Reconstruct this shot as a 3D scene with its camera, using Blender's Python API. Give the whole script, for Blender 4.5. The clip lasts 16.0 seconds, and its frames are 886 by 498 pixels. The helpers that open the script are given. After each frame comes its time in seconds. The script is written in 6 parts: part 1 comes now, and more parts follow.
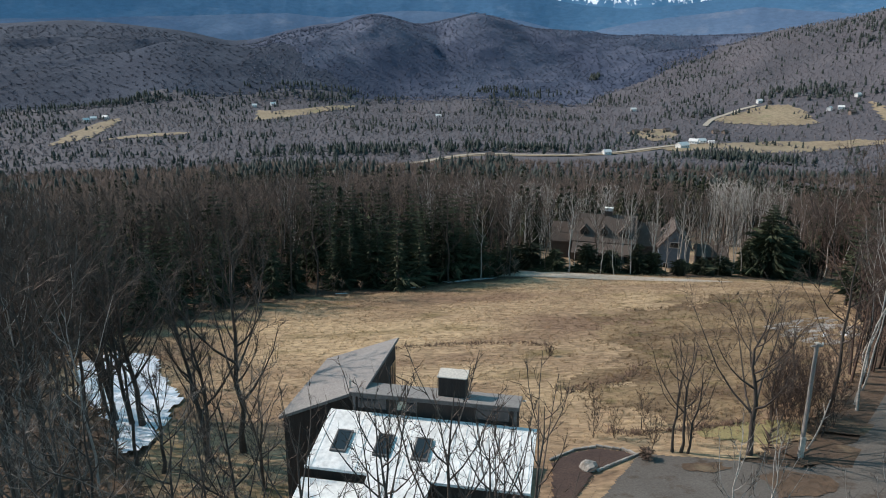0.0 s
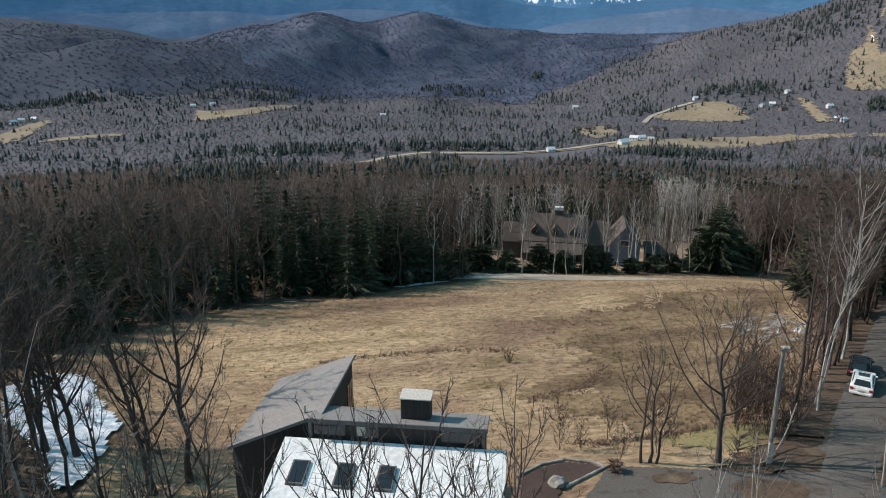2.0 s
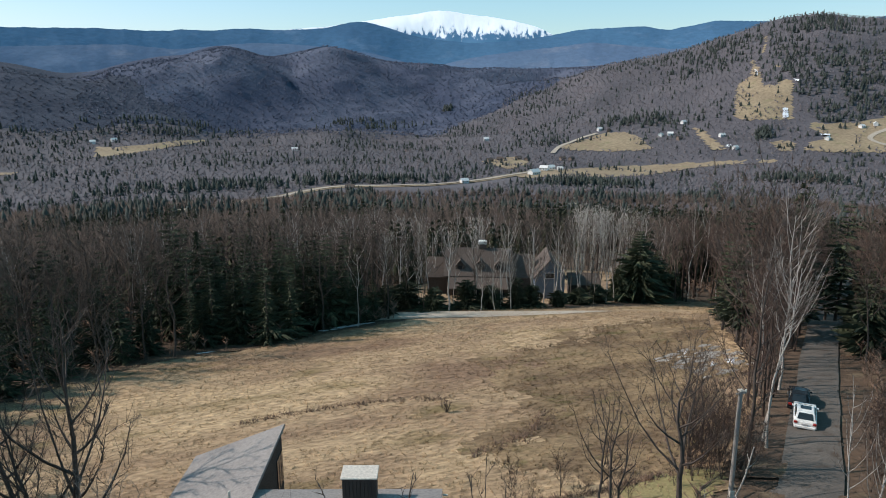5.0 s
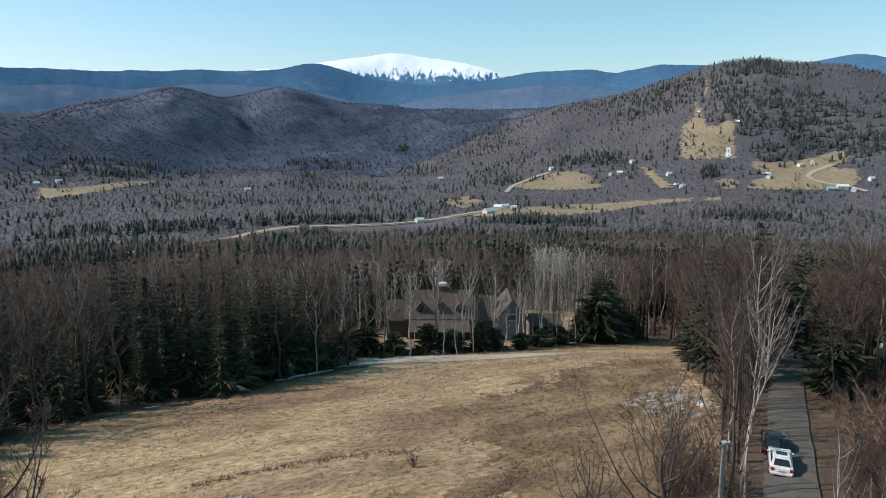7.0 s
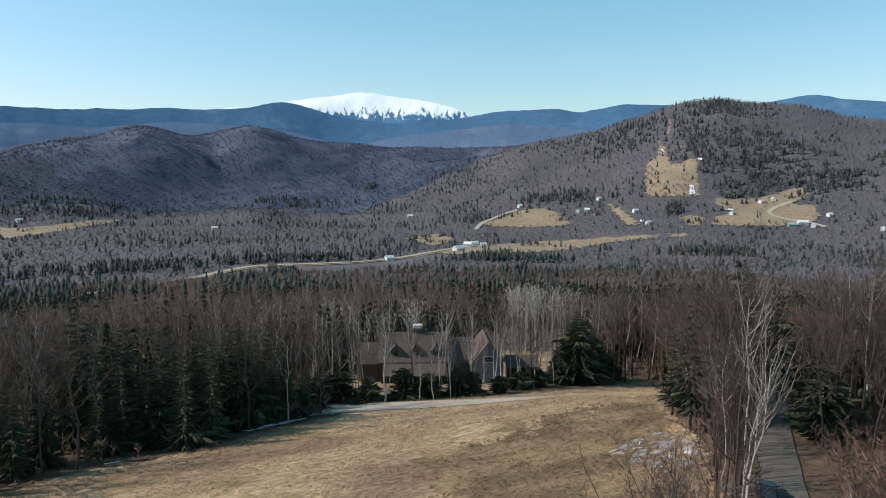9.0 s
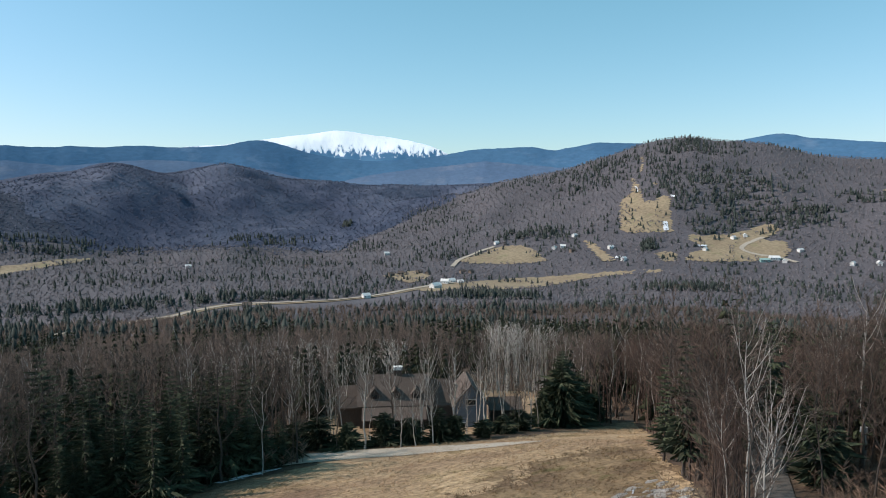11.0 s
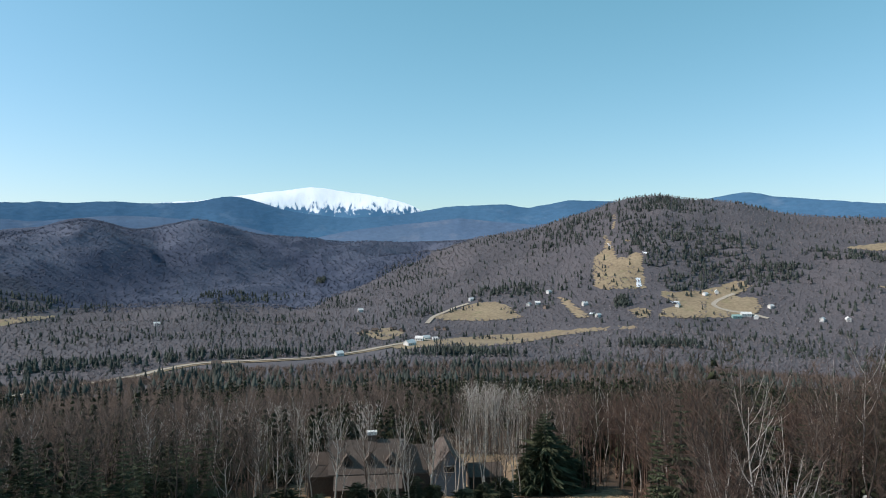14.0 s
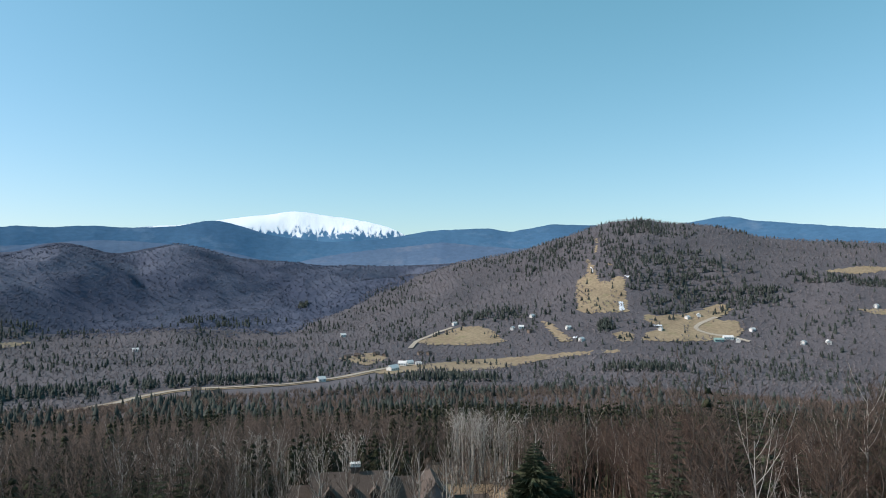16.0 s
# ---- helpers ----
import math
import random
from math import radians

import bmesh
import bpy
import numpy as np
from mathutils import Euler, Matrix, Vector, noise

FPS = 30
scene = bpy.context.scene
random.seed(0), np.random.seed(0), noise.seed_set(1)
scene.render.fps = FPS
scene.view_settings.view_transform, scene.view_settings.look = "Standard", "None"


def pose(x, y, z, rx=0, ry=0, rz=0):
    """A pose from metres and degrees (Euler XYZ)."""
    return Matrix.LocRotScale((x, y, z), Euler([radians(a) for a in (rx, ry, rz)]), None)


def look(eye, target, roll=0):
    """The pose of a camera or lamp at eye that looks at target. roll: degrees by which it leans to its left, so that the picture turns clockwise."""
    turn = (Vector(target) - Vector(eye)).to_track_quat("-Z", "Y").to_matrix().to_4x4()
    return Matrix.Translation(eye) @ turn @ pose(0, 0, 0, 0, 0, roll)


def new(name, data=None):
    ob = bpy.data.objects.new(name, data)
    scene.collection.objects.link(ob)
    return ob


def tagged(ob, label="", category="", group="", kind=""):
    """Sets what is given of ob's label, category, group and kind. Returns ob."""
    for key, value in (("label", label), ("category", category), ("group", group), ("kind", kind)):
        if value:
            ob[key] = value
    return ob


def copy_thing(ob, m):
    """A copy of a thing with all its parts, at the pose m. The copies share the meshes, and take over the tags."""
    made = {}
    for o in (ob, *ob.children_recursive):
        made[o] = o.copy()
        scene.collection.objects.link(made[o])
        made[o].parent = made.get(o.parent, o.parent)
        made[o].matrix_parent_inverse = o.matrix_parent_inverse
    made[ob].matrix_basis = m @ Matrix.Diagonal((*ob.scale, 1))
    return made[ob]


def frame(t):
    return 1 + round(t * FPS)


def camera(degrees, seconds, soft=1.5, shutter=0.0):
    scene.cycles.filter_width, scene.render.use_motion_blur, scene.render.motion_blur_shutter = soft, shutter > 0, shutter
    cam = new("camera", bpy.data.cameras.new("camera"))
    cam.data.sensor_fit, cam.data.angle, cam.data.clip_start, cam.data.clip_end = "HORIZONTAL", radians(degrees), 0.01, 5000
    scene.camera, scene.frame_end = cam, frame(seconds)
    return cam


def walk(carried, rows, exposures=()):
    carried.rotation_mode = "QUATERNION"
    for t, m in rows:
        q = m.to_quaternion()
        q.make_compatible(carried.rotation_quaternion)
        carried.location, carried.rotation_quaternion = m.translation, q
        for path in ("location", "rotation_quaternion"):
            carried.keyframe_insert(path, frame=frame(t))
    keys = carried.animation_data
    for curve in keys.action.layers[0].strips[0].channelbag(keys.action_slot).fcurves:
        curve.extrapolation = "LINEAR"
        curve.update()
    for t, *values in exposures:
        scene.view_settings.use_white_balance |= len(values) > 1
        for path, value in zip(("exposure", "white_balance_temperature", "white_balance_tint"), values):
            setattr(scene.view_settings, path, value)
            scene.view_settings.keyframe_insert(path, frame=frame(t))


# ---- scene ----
cam = camera(64.43, 16.0, soft=1.0)
# seconds, x, y, z, tilt, roll, turn
PATH = [
    (0.0, 0.000, 0.000, 30.000, 73.829, -0.015, -3.764),
    (0.5, -0.174, 0.673, 29.994, 73.794, 0.051, -5.084),
    (1.0, -0.326, 1.351, 29.993, 73.793, 0.043, -6.192),
    (1.5, -0.438, 2.044, 30.008, 73.738, 0.034, -7.197),
    (2.0, -0.507, 2.777, 30.031, 73.723, -0.017, -8.252),
    (2.5, -0.581, 3.553, 30.059, 73.730, -0.041, -9.236),
    (3.0, -0.675, 4.356, 30.068, 73.936, -0.015, -10.425),
    (3.5, -0.789, 5.146, 30.056, 74.281, -0.028, -11.714),
    (4.0, -0.920, 5.912, 30.028, 74.872, 0.001, -13.028),
    (6.5, -1.271, 9.034, 30.109, 78.667, -0.035, -18.142),
    (7.0, -1.315, 9.736, 30.175, 79.471, -0.041, -19.025),
    (7.5, -1.354, 10.449, 30.241, 80.231, 0.009, -19.793),
    (8.0, -1.377, 11.168, 30.299, 80.979, -0.031, -20.366),
    (8.5, -1.387, 11.895, 30.363, 81.720, -0.052, -20.905),
    (9.0, -1.385, 12.632, 30.440, 82.501, -0.028, -21.550),
    (11.5, -0.822, 16.446, 30.496, 86.299, 0.035, -23.809),
    (12.0, -0.630, 17.140, 30.475, 87.109, 0.003, -24.143),
    (12.5, -0.428, 17.828, 30.450, 87.866, 0.048, -24.570),
    (13.0, -0.213, 18.512, 30.418, 88.626, -0.013, -24.900),
    (13.5, 0.018, 19.203, 30.393, 89.356, -0.055, -25.220),
    (14.0, 0.260, 19.917, 30.398, 90.112, -0.033, -25.570),
    (14.5, 0.512, 20.656, 30.427, 90.873, 0.041, -25.899),
    (15.0, 0.756, 21.416, 30.459, 91.668, 0.029, -26.205),
    (15.5, 0.985, 22.188, 30.481, 92.078, 0.027, -26.567),
    (16.0, 1.201, 22.966, 30.497, 92.073, 0.085, -26.950),
]
walk(cam, [(t, pose(x, y, z, a, b, c)) for t, x, y, z, a, b, c in PATH])

# ---- light ----
SUN_EL, SUN_AZ = 37.0, 67.0          # degrees up, degrees from +y towards -x
world = bpy.data.worlds.new("world")
scene.world = world
world.use_nodes = True
_sky = world.node_tree.nodes.new("ShaderNodeTexSky")
_sky.sky_type, _sky.sun_disc = "NISHITA", False
_sky.sun_elevation, _sky.sun_rotation = radians(SUN_EL), radians(-SUN_AZ)
_sky.altitude, _sky.air_density, _sky.dust_density, _sky.ozone_density = 300, 1.0, 0.5, 0.6
# the clear teal of the day: each colour of the sky given its own depth
_split, _join = world.node_tree.nodes.new("ShaderNodeSeparateColor"), world.node_tree.nodes.new("ShaderNodeCombineColor")
world.node_tree.links.new(_sky.outputs[0], _split.inputs[0])
for _k, (_power, _gain) in enumerate(((0.96, 1.14), (0.68, 2.3), (0.86, 1.88))):
    _pw, _mu = world.node_tree.nodes.new("ShaderNodeMath"), world.node_tree.nodes.new("ShaderNodeMath")
    _pw.operation, _mu.operation = "POWER", "MULTIPLY"
    _pw.inputs[1].default_value, _mu.inputs[1].default_value = _power, _gain
    world.node_tree.links.new(_split.outputs[_k], _pw.inputs[0])
    world.node_tree.links.new(_pw.outputs[0], _mu.inputs[0])
    world.node_tree.links.new(_mu.outputs[0], _join.inputs[_k])
world.node_tree.links.new(_join.outputs[0], world.node_tree.nodes["Background"].inputs[0])
world.node_tree.nodes["Background"].inputs[1].default_value = 0.103
sun = new("sun", bpy.data.lights.new("sun", "SUN"))
sun.data.energy, sun.data.angle, sun.data.color = 4.7, radians(0.53), (1.0, 0.89, 0.80)
_s = Vector((-math.sin(radians(SUN_AZ)) * math.cos(radians(SUN_EL)), math.cos(radians(SUN_AZ)) * math.cos(radians(SUN_EL)), math.sin(radians(SUN_EL))))
sun.matrix_world = look(_s * 100, (0, 0, 0))


# ---- materials ----
def material(name, base, other, size=1.0, rough=0.85, bump=0.3, third=None, fine=6.0, metal=0.0, island=0.0, obj=0.0, stretch=(1, 1, 1), world_space=False, mid=0.5, sharp=0.25, contrast=(0.62, 1.3), glow=0.0):
    """Two colours mixed by a broad noise, broken by a fine one, with relief; size is the broad noise's length in metres."""
    m = bpy.data.materials.new(name)
    m.use_nodes = True
    nt = m.node_tree
    n, ln = nt.nodes, nt.links
    b = n["Principled BSDF"]
    b.inputs["Roughness"].default_value, b.inputs["Metallic"].default_value = rough, metal
    b.inputs["Specular IOR Level"].default_value = 0.25
    if world_space:
        co = n.new("ShaderNodeNewGeometry").outputs["Position"]
    else:
        co = n.new("ShaderNodeTexCoord").outputs["Object"]
    mp = n.new("ShaderNodeMapping")
    mp.inputs["Scale"].default_value = stretch
    ln.new(co, mp.inputs[0])
    co = mp.outputs[0]

    def tex(length, detail):
        t = n.new("ShaderNodeTexNoise")
        t.inputs["Scale"].default_value, t.inputs["Detail"].default_value = 1.0 / length, detail
        t.inputs["Roughness"].default_value = 0.6
        ln.new(co, t.inputs["Vector"])
        return t.outputs["Fac"]

    def ramp(fac, lo, hi):
        r = n.new("ShaderNodeMapRange")
        r.inputs[1].default_value, r.inputs[2].default_value = lo, hi
        ln.new(fac, r.inputs[0])
        return r.outputs[0]

    def mix(fac, a, c, kind="MIX"):
        x = n.new("ShaderNodeMix")
        x.data_type, x.blend_type = "RGBA", kind
        if isinstance(fac, float):
            x.inputs[0].default_value = fac
        else:
            ln.new(fac, x.inputs[0])
        for s, v in ((x.inputs[6], a), (x.inputs[7], c)):
            if isinstance(v, tuple):
                s.default_value = (*v, 1)
            else:
                ln.new(v, s)
        return x.outputs[2]

    broad, small = tex(size, 4), tex(size / fine, 6)
    col = mix(ramp(broad, mid - sharp, mid + sharp), base, other)
    if third:
        col = mix(ramp(tex(size * 0.41, 5), 0.56, 0.72), col, third)
    v = ramp(small, 0.2, 0.8)
    k = n.new("ShaderNodeMapRange")
    k.inputs[3].default_value, k.inputs[4].default_value = contrast
    ln.new(v, k.inputs[0])
    fac = k.outputs[0]
    for amount, node, out in ((island, "ShaderNodeNewGeometry", "Random Per Island"), (obj, "ShaderNodeObjectInfo", "Random")):
        if amount:
            o = n.new(node).outputs[out]
            r = n.new("ShaderNodeMapRange")
            r.inputs[3].default_value, r.inputs[4].default_value = 1 - amount, 1 + amount
            ln.new(o, r.inputs[0])
            mu = n.new("ShaderNodeMath")
            mu.operation = "MULTIPLY"
            ln.new(fac, mu.inputs[0])
            ln.new(r.outputs[0], mu.inputs[1])
            fac = mu.outputs[0]
    sc = n.new("ShaderNodeVectorMath")
    sc.operation = "SCALE"
    ln.new(col, sc.inputs[0])
    ln.new(fac, sc.inputs["Scale"])
    ln.new(sc.outputs[0], b.inputs["Base Color"])
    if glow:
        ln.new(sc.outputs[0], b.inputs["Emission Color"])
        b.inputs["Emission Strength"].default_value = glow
    if bump:
        bp = n.new("ShaderNodeBump")
        bp.inputs["Strength"].default_value, bp.inputs["Distance"].default_value = bump, size / fine * 0.5
        ln.new(small, bp.inputs["Height"])
        ln.new(bp.outputs[0], b.inputs["Normal"])
    return m


M_FLOOR = material("leaf_litter", (0.13, 0.085, 0.055), (0.085, 0.06, 0.045), 9, 0.95, 0.6, (0.17, 0.13, 0.085), 12, world_space=True)
M_MEADOW = material("dry_grass", (0.405, 0.288, 0.172), (0.205, 0.130, 0.083), 15, 0.95, 1.0, (0.178, 0.130, 0.060), 30, stretch=(0.5, 1, 1), world_space=True, sharp=0.12, contrast=(0.32, 1.7))
M_TUFT = material("grass_tuft", (0.43, 0.308, 0.182), (0.215, 0.138, 0.086), 15, 0.95, 0.0, (0.18, 0.134, 0.06), 30, stretch=(0.5, 1, 1), world_space=True, sharp=0.12, contrast=(0.45, 1.5), island=0.45)
M_LAWN = material("green_grass", (0.20, 0.19, 0.075), (0.30, 0.24, 0.12), 3.5, 0.95, 0.6, None, 12, world_space=True)
M_ASPHALT = material("asphalt", (0.100, 0.088, 0.078), (0.135, 0.121, 0.108), 3.5, 0.9, 0.3, (0.070, 0.050, 0.037), 25, world_space=True)
M_GRAVEL = material("gravel", (0.47, 0.41, 0.34), (0.35, 0.295, 0.235), 4, 0.95, 0.5, None, 14, world_space=True)
M_SNOW = material("old_snow", (0.80, 0.83, 0.88), (0.70, 0.72, 0.76), 5, 0.7, 0.5, (0.55, 0.52, 0.48), 9, world_space=True)
M_BARK = material("grey_bark", (0.105, 0.086, 0.073), (0.068, 0.055, 0.047), 1.2, 0.9, 0.4, None, 7, obj=0.3, stretch=(1, 1, 0.35))
M_TWIG = material("twigs", (0.120, 0.089, 0.072), (0.080, 0.059, 0.049), 5, 0.9, 0.0, None, 7, obj=0.3, island=0.35)
# redder twigs, also darkened so the colour carries the lane thicket's shade
M_SHADED_REDTWIG = material("shaded_red_brown_twigs", (0.088, 0.058, 0.045), (0.058, 0.039, 0.032), 8, 0.9, 0.0, None, 7, island=0.4, world_space=True)
M_BIRCH = material("birch_bark", (0.46, 0.43, 0.39), (0.33, 0.30, 0.27), 0.8, 0.7, 0.2, (0.09, 0.078, 0.068), 5, stretch=(0.5, 0.5, 2.0))
M_BTWIG = material("birch_twigs", (0.155, 0.125, 0.107), (0.105, 0.085, 0.072), 3, 0.85, 0.0, None, 7, obj=0.2, island=0.35)
# pale birch twigs; on the tangled trees the paleness is painted sunlight
M_PALETWIG = material("sunlit_pale_twigs", (0.27, 0.23, 0.20), (0.18, 0.15, 0.13), 3, 0.85, 0.0, None, 7, island=0.35)
M_NEEDLE = material("fir_needles", (0.036, 0.046, 0.026), (0.050, 0.058, 0.031), 2.5, 0.8, 0.0, (0.060, 0.052, 0.030), 7, island=0.45, obj=0.35)
M_WOODS = material("bare_woods", (0.122, 0.091, 0.076), (0.080, 0.061, 0.052), 90, 0.9, 0.0, (0.150, 0.125, 0.109), 12, island=0.45, world_space=True)
# M_FARWOODS and M_FARFLOOR: near colours made paler and bluer, haze mixed in
M_FARWOODS = material("hazed_bare_woods", (0.172, 0.156, 0.168), (0.121, 0.112, 0.124), 160, 0.95, 0.0, (0.195, 0.163, 0.152), 12, island=0.35, world_space=True)
M_FARFLOOR = material("hazed_forest_floor", (0.130, 0.117, 0.127), (0.092, 0.086, 0.097), 160, 0.95, 0.4, (0.078, 0.075, 0.085), 40, world_space=True)
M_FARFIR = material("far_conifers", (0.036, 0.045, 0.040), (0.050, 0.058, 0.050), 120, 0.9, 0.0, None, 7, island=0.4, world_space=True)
M_FIELD = material("far_field", (0.325, 0.255, 0.165), (0.255, 0.190, 0.125), 70, 0.95, 0.2, (0.235, 0.205, 0.115), 9, world_space=True)
# M_HILL and M_HILLWOODS: blue-grey because distance haze is painted into the colour
M_HILL = material("hazed_hill_forest", (0.096, 0.110, 0.158), (0.045, 0.058, 0.098), 330, 0.95, 1.0, (0.042, 0.053, 0.090), 50, world_space=True, mid=0.47, sharp=0.10, contrast=(0.62, 1.3))
# darker hill colour, painted in for the shade over the left hills
M_HILLSHADE = material("shaded_hill_forest", (0.044, 0.056, 0.084), (0.029, 0.038, 0.061), 260, 0.95, 1.0, (0.060, 0.071, 0.099), 40, world_space=True)
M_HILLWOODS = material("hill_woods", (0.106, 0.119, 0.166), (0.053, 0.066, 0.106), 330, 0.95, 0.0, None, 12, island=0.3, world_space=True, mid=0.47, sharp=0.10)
M_ROUGH = material("rough_pasture", (0.275, 0.190, 0.108), (0.150, 0.098, 0.058), 6, 0.95, 0.9, (0.125, 0.100, 0.040), 14, stretch=(0.6, 1, 1), world_space=True, sharp=0.12, contrast=(0.42, 1.5))
# both ridge forests: distance haze put in as blue tint and emission
M_RIDGE = material("haze_blue_ridge_forest", (0.052, 0.125, 0.215), (0.040, 0.098, 0.178), 520, 1.0, 0.2, (0.085, 0.150, 0.235), 14, world_space=True, contrast=(0.84, 1.14), glow=0.5, stretch=(1, 1, 2.4))
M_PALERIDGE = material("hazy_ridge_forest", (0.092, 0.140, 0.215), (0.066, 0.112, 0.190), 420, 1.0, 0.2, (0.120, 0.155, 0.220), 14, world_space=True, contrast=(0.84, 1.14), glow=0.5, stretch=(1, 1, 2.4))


# ---- mesh helpers ----
def vnoise(x, y, seed=0):
    """Smooth value noise in the plane, 0 to 1."""
    xi, yi = np.floor(x), np.floor(y)
    fx, fy = x - xi, y - yi
    fx, fy = fx * fx * (3 - 2 * fx), fy * fy * (3 - 2 * fy)

    def h(a, b):
        s = np.sin(a * 127.1 + b * 311.7 + seed * 74.7) * 43758.5453
        return s - np.floor(s)
    return (h(xi, yi) * (1 - fx) + h(xi + 1, yi) * fx) * (1 - fy) + (h(xi, yi + 1) * (1 - fx) + h(xi + 1, yi + 1) * fx) * fy


def fbm(x, y, seed=0, octaves=4):
    s, a, t = 0, 1.0, 0
    for k in range(octaves):
        s, t, a = s + a * vnoise(x * 2 ** k, y * 2 ** k, seed + k), t + a, a * 0.5
    return s / t


def mesh_of(name, verts, faces, mats, smooth=False, index=None):
    me = bpy.data.meshes.new(name)
    me.from_pydata([tuple(v) for v in np.asarray(verts, float).tolist()], [], [tuple(f) for f in (faces.tolist() if hasattr(faces, "tolist") else faces)])
    for m in mats if isinstance(mats, (list, tuple)) else [mats]:
        me.materials.append(m)
    if index is not None:
        me.polygons.foreach_set("material_index", np.asarray(index, np.int32))
    if smooth:
        me.polygons.foreach_set("use_smooth", np.ones(len(me.polygons), bool))
    me.update()
    return me


def empty(name, m=None):
    ob = new(name)
    ob.empty_display_size = 0.3
    if m is not None:
        ob.matrix_world = m
    return ob


def child(name, me, parent, label="", m=None):
    ob = new(name, me)
    ob.parent = parent
    if m is not None:
        ob.matrix_basis = m
    if label:
        ob["label"] = label
    return ob


def part(name, bm, mat, parent, label="", m=None, smooth=False):
    me = bpy.data.meshes.new(name)
    bmesh.ops.recalc_face_normals(bm, faces=bm.faces)
    bm.to_mesh(me)
    bm.free()
    me.materials.append(mat)
    if smooth:
        me.polygons.foreach_set("use_smooth", np.ones(len(me.polygons), bool))
    return child(name, me, parent, label, m)


def box(x0, x1, y0, y1, z0, z1, bevel=0.02, bm=None):
    bm = bm or bmesh.new()
    v = [bm.verts.new((x, y, z)) for x in (x0, x1) for y in (y0, y1) for z in (z0, z1)]
    fs = [bm.faces.new([v[i] for i in f]) for f in ((0, 1, 3, 2), (4, 6, 7, 5), (0, 4, 5, 1), (2, 3, 7, 6), (0, 2, 6, 4), (1, 5, 7, 3))]
    if bevel:
        bmesh.ops.bevel(bm, geom=list({e for f in fs for e in f.edges}), offset=bevel, segments=1, affect="EDGES")
    return bm


def prism(poly, z0, z1, bm=None, bevel=0.0):
    """An upright prism over a plan polygon; z0 and z1 are numbers or one height a corner."""
    bm = bm or bmesh.new()
    k = len(poly)
    lo = z0 if hasattr(z0, "__len__") else [z0] * k
    hi = z1 if hasattr(z1, "__len__") else [z1] * k
    a = [bm.verts.new((p[0], p[1], z)) for p, z in zip(poly, lo)]
    b = [bm.verts.new((p[0], p[1], z)) for p, z in zip(poly, hi)]
    fs = [bm.faces.new(a[::-1]), bm.faces.new(b)]
    for i in range(k):
        fs.append(bm.faces.new((a[i], a[(i + 1) % k], b[(i + 1) % k], b[i])))
    if bevel:
        bmesh.ops.bevel(bm, geom=list({e for f in fs for e in f.edges}), offset=bevel, segments=1, affect="EDGES")
    return bm


# ---- the lie of the land ----
def interp_smooth(x, xs, ys):
    """Interpolates with rounded corners: the mean of five shifted straight-line readings."""
    w = 0.6
    return sum(np.interp(x + d * w, xs, ys) for d in (-1, -0.5, 0, 0.5, 1)) / 5


EYE_Z = 30.0
SKI_AZ = [14, 20.4, 25.4, 28.0, 30.2, 32.85, 35.4, 37.5, 39.1, 40.7, 42.7, 44.25, 45.8, 48, 49.8, 50.8, 53.1, 59.2, 66, 80]
SKI_EL = [-3.4, -1.9, -0.4, 0.8, 1.35, 1.8, 2.65, 3.3, 3.9, 4.2, 4.3, 3.95, 3.85, 3.6, 3.1, 2.75, 2.45, 2.1, 1.2, -2]
HILL_AZ = [-60, -40, -27, -22.8, -20, -15.5, -12.5, -10.4, -8.35, -5.9, -4.1, -2.75, -1.4, 0.15, 1.7, 3.1, 4.6, 6.5, 8.4, 9.6, 11.4, 13.2, 14.9, 17.2, 19.4, 22.2, 24.9, 28, 34, 50]
HILL_EL = [0.5, 1.0, 1.4, 1.7, 1.5, 1.0, 0.3, 0.45, 1.05, 1.55, 1.65, 2.2, 2.4, 2.05, 1.55, 1.75, 2.1, 2.32, 2.0, 1.45, 1.2, 1.12, 0.95, 0.55, 0.68, 0.69, 0.78, 0.95, 1.0, -1]
LOW_AZ = [-45, -30, -24, -20.7, -18, -16, -12, -10.5, -8.5, -6.1, -4.2, -2.4, 0.3, 8, 16]
LOW_EL = [-3.2, -3.0, -2.7, -2.0, -0.7, -0.25, -0.6, -0.88, -1.0, -1.3, -1.7, -2.4, -3.1, -3.6, -5]
# spurs running down from the two rounded tops
KNOB_AZ = [-16, -12, -8, -5, -3.2, -1.8, 0.1, 1.25, 2.4, 3.1, 4.5]
KNOB_EL = [-3, -1.6, 0.0, 1.0, 1.6, 1.95, 1.2, 0.39, -0.35, -1.3, -4]
HUMP_AZ = [2.5, 4.5, 6, 7.5, 9.5, 11.4, 12.6, 13.8, 16]
HUMP_EL = [-2.5, 0.0, 0.75, 0.65, 0.15, -0.35, -0.9, -2.0, -5]
DELL_AZ = [12, 14, 16.5, 18.5, 20.5, 22, 25]
DELL_EL = [-3, -0.6, -0.1, -0.2, -0.7, -1.4, -4]


def layer(az, r, azs, els, crest, front, back):
    top = EYE_Z + crest * np.tan(np.radians(interp_smooth(az, azs, els)))
    t = np.where(r < crest, (crest - r) / front, (r - crest) / back)
    k = np.clip(1 - t, 0, 1)
    return top, k * k * (3 - 2 * k) * 0.55 + k * 0.45


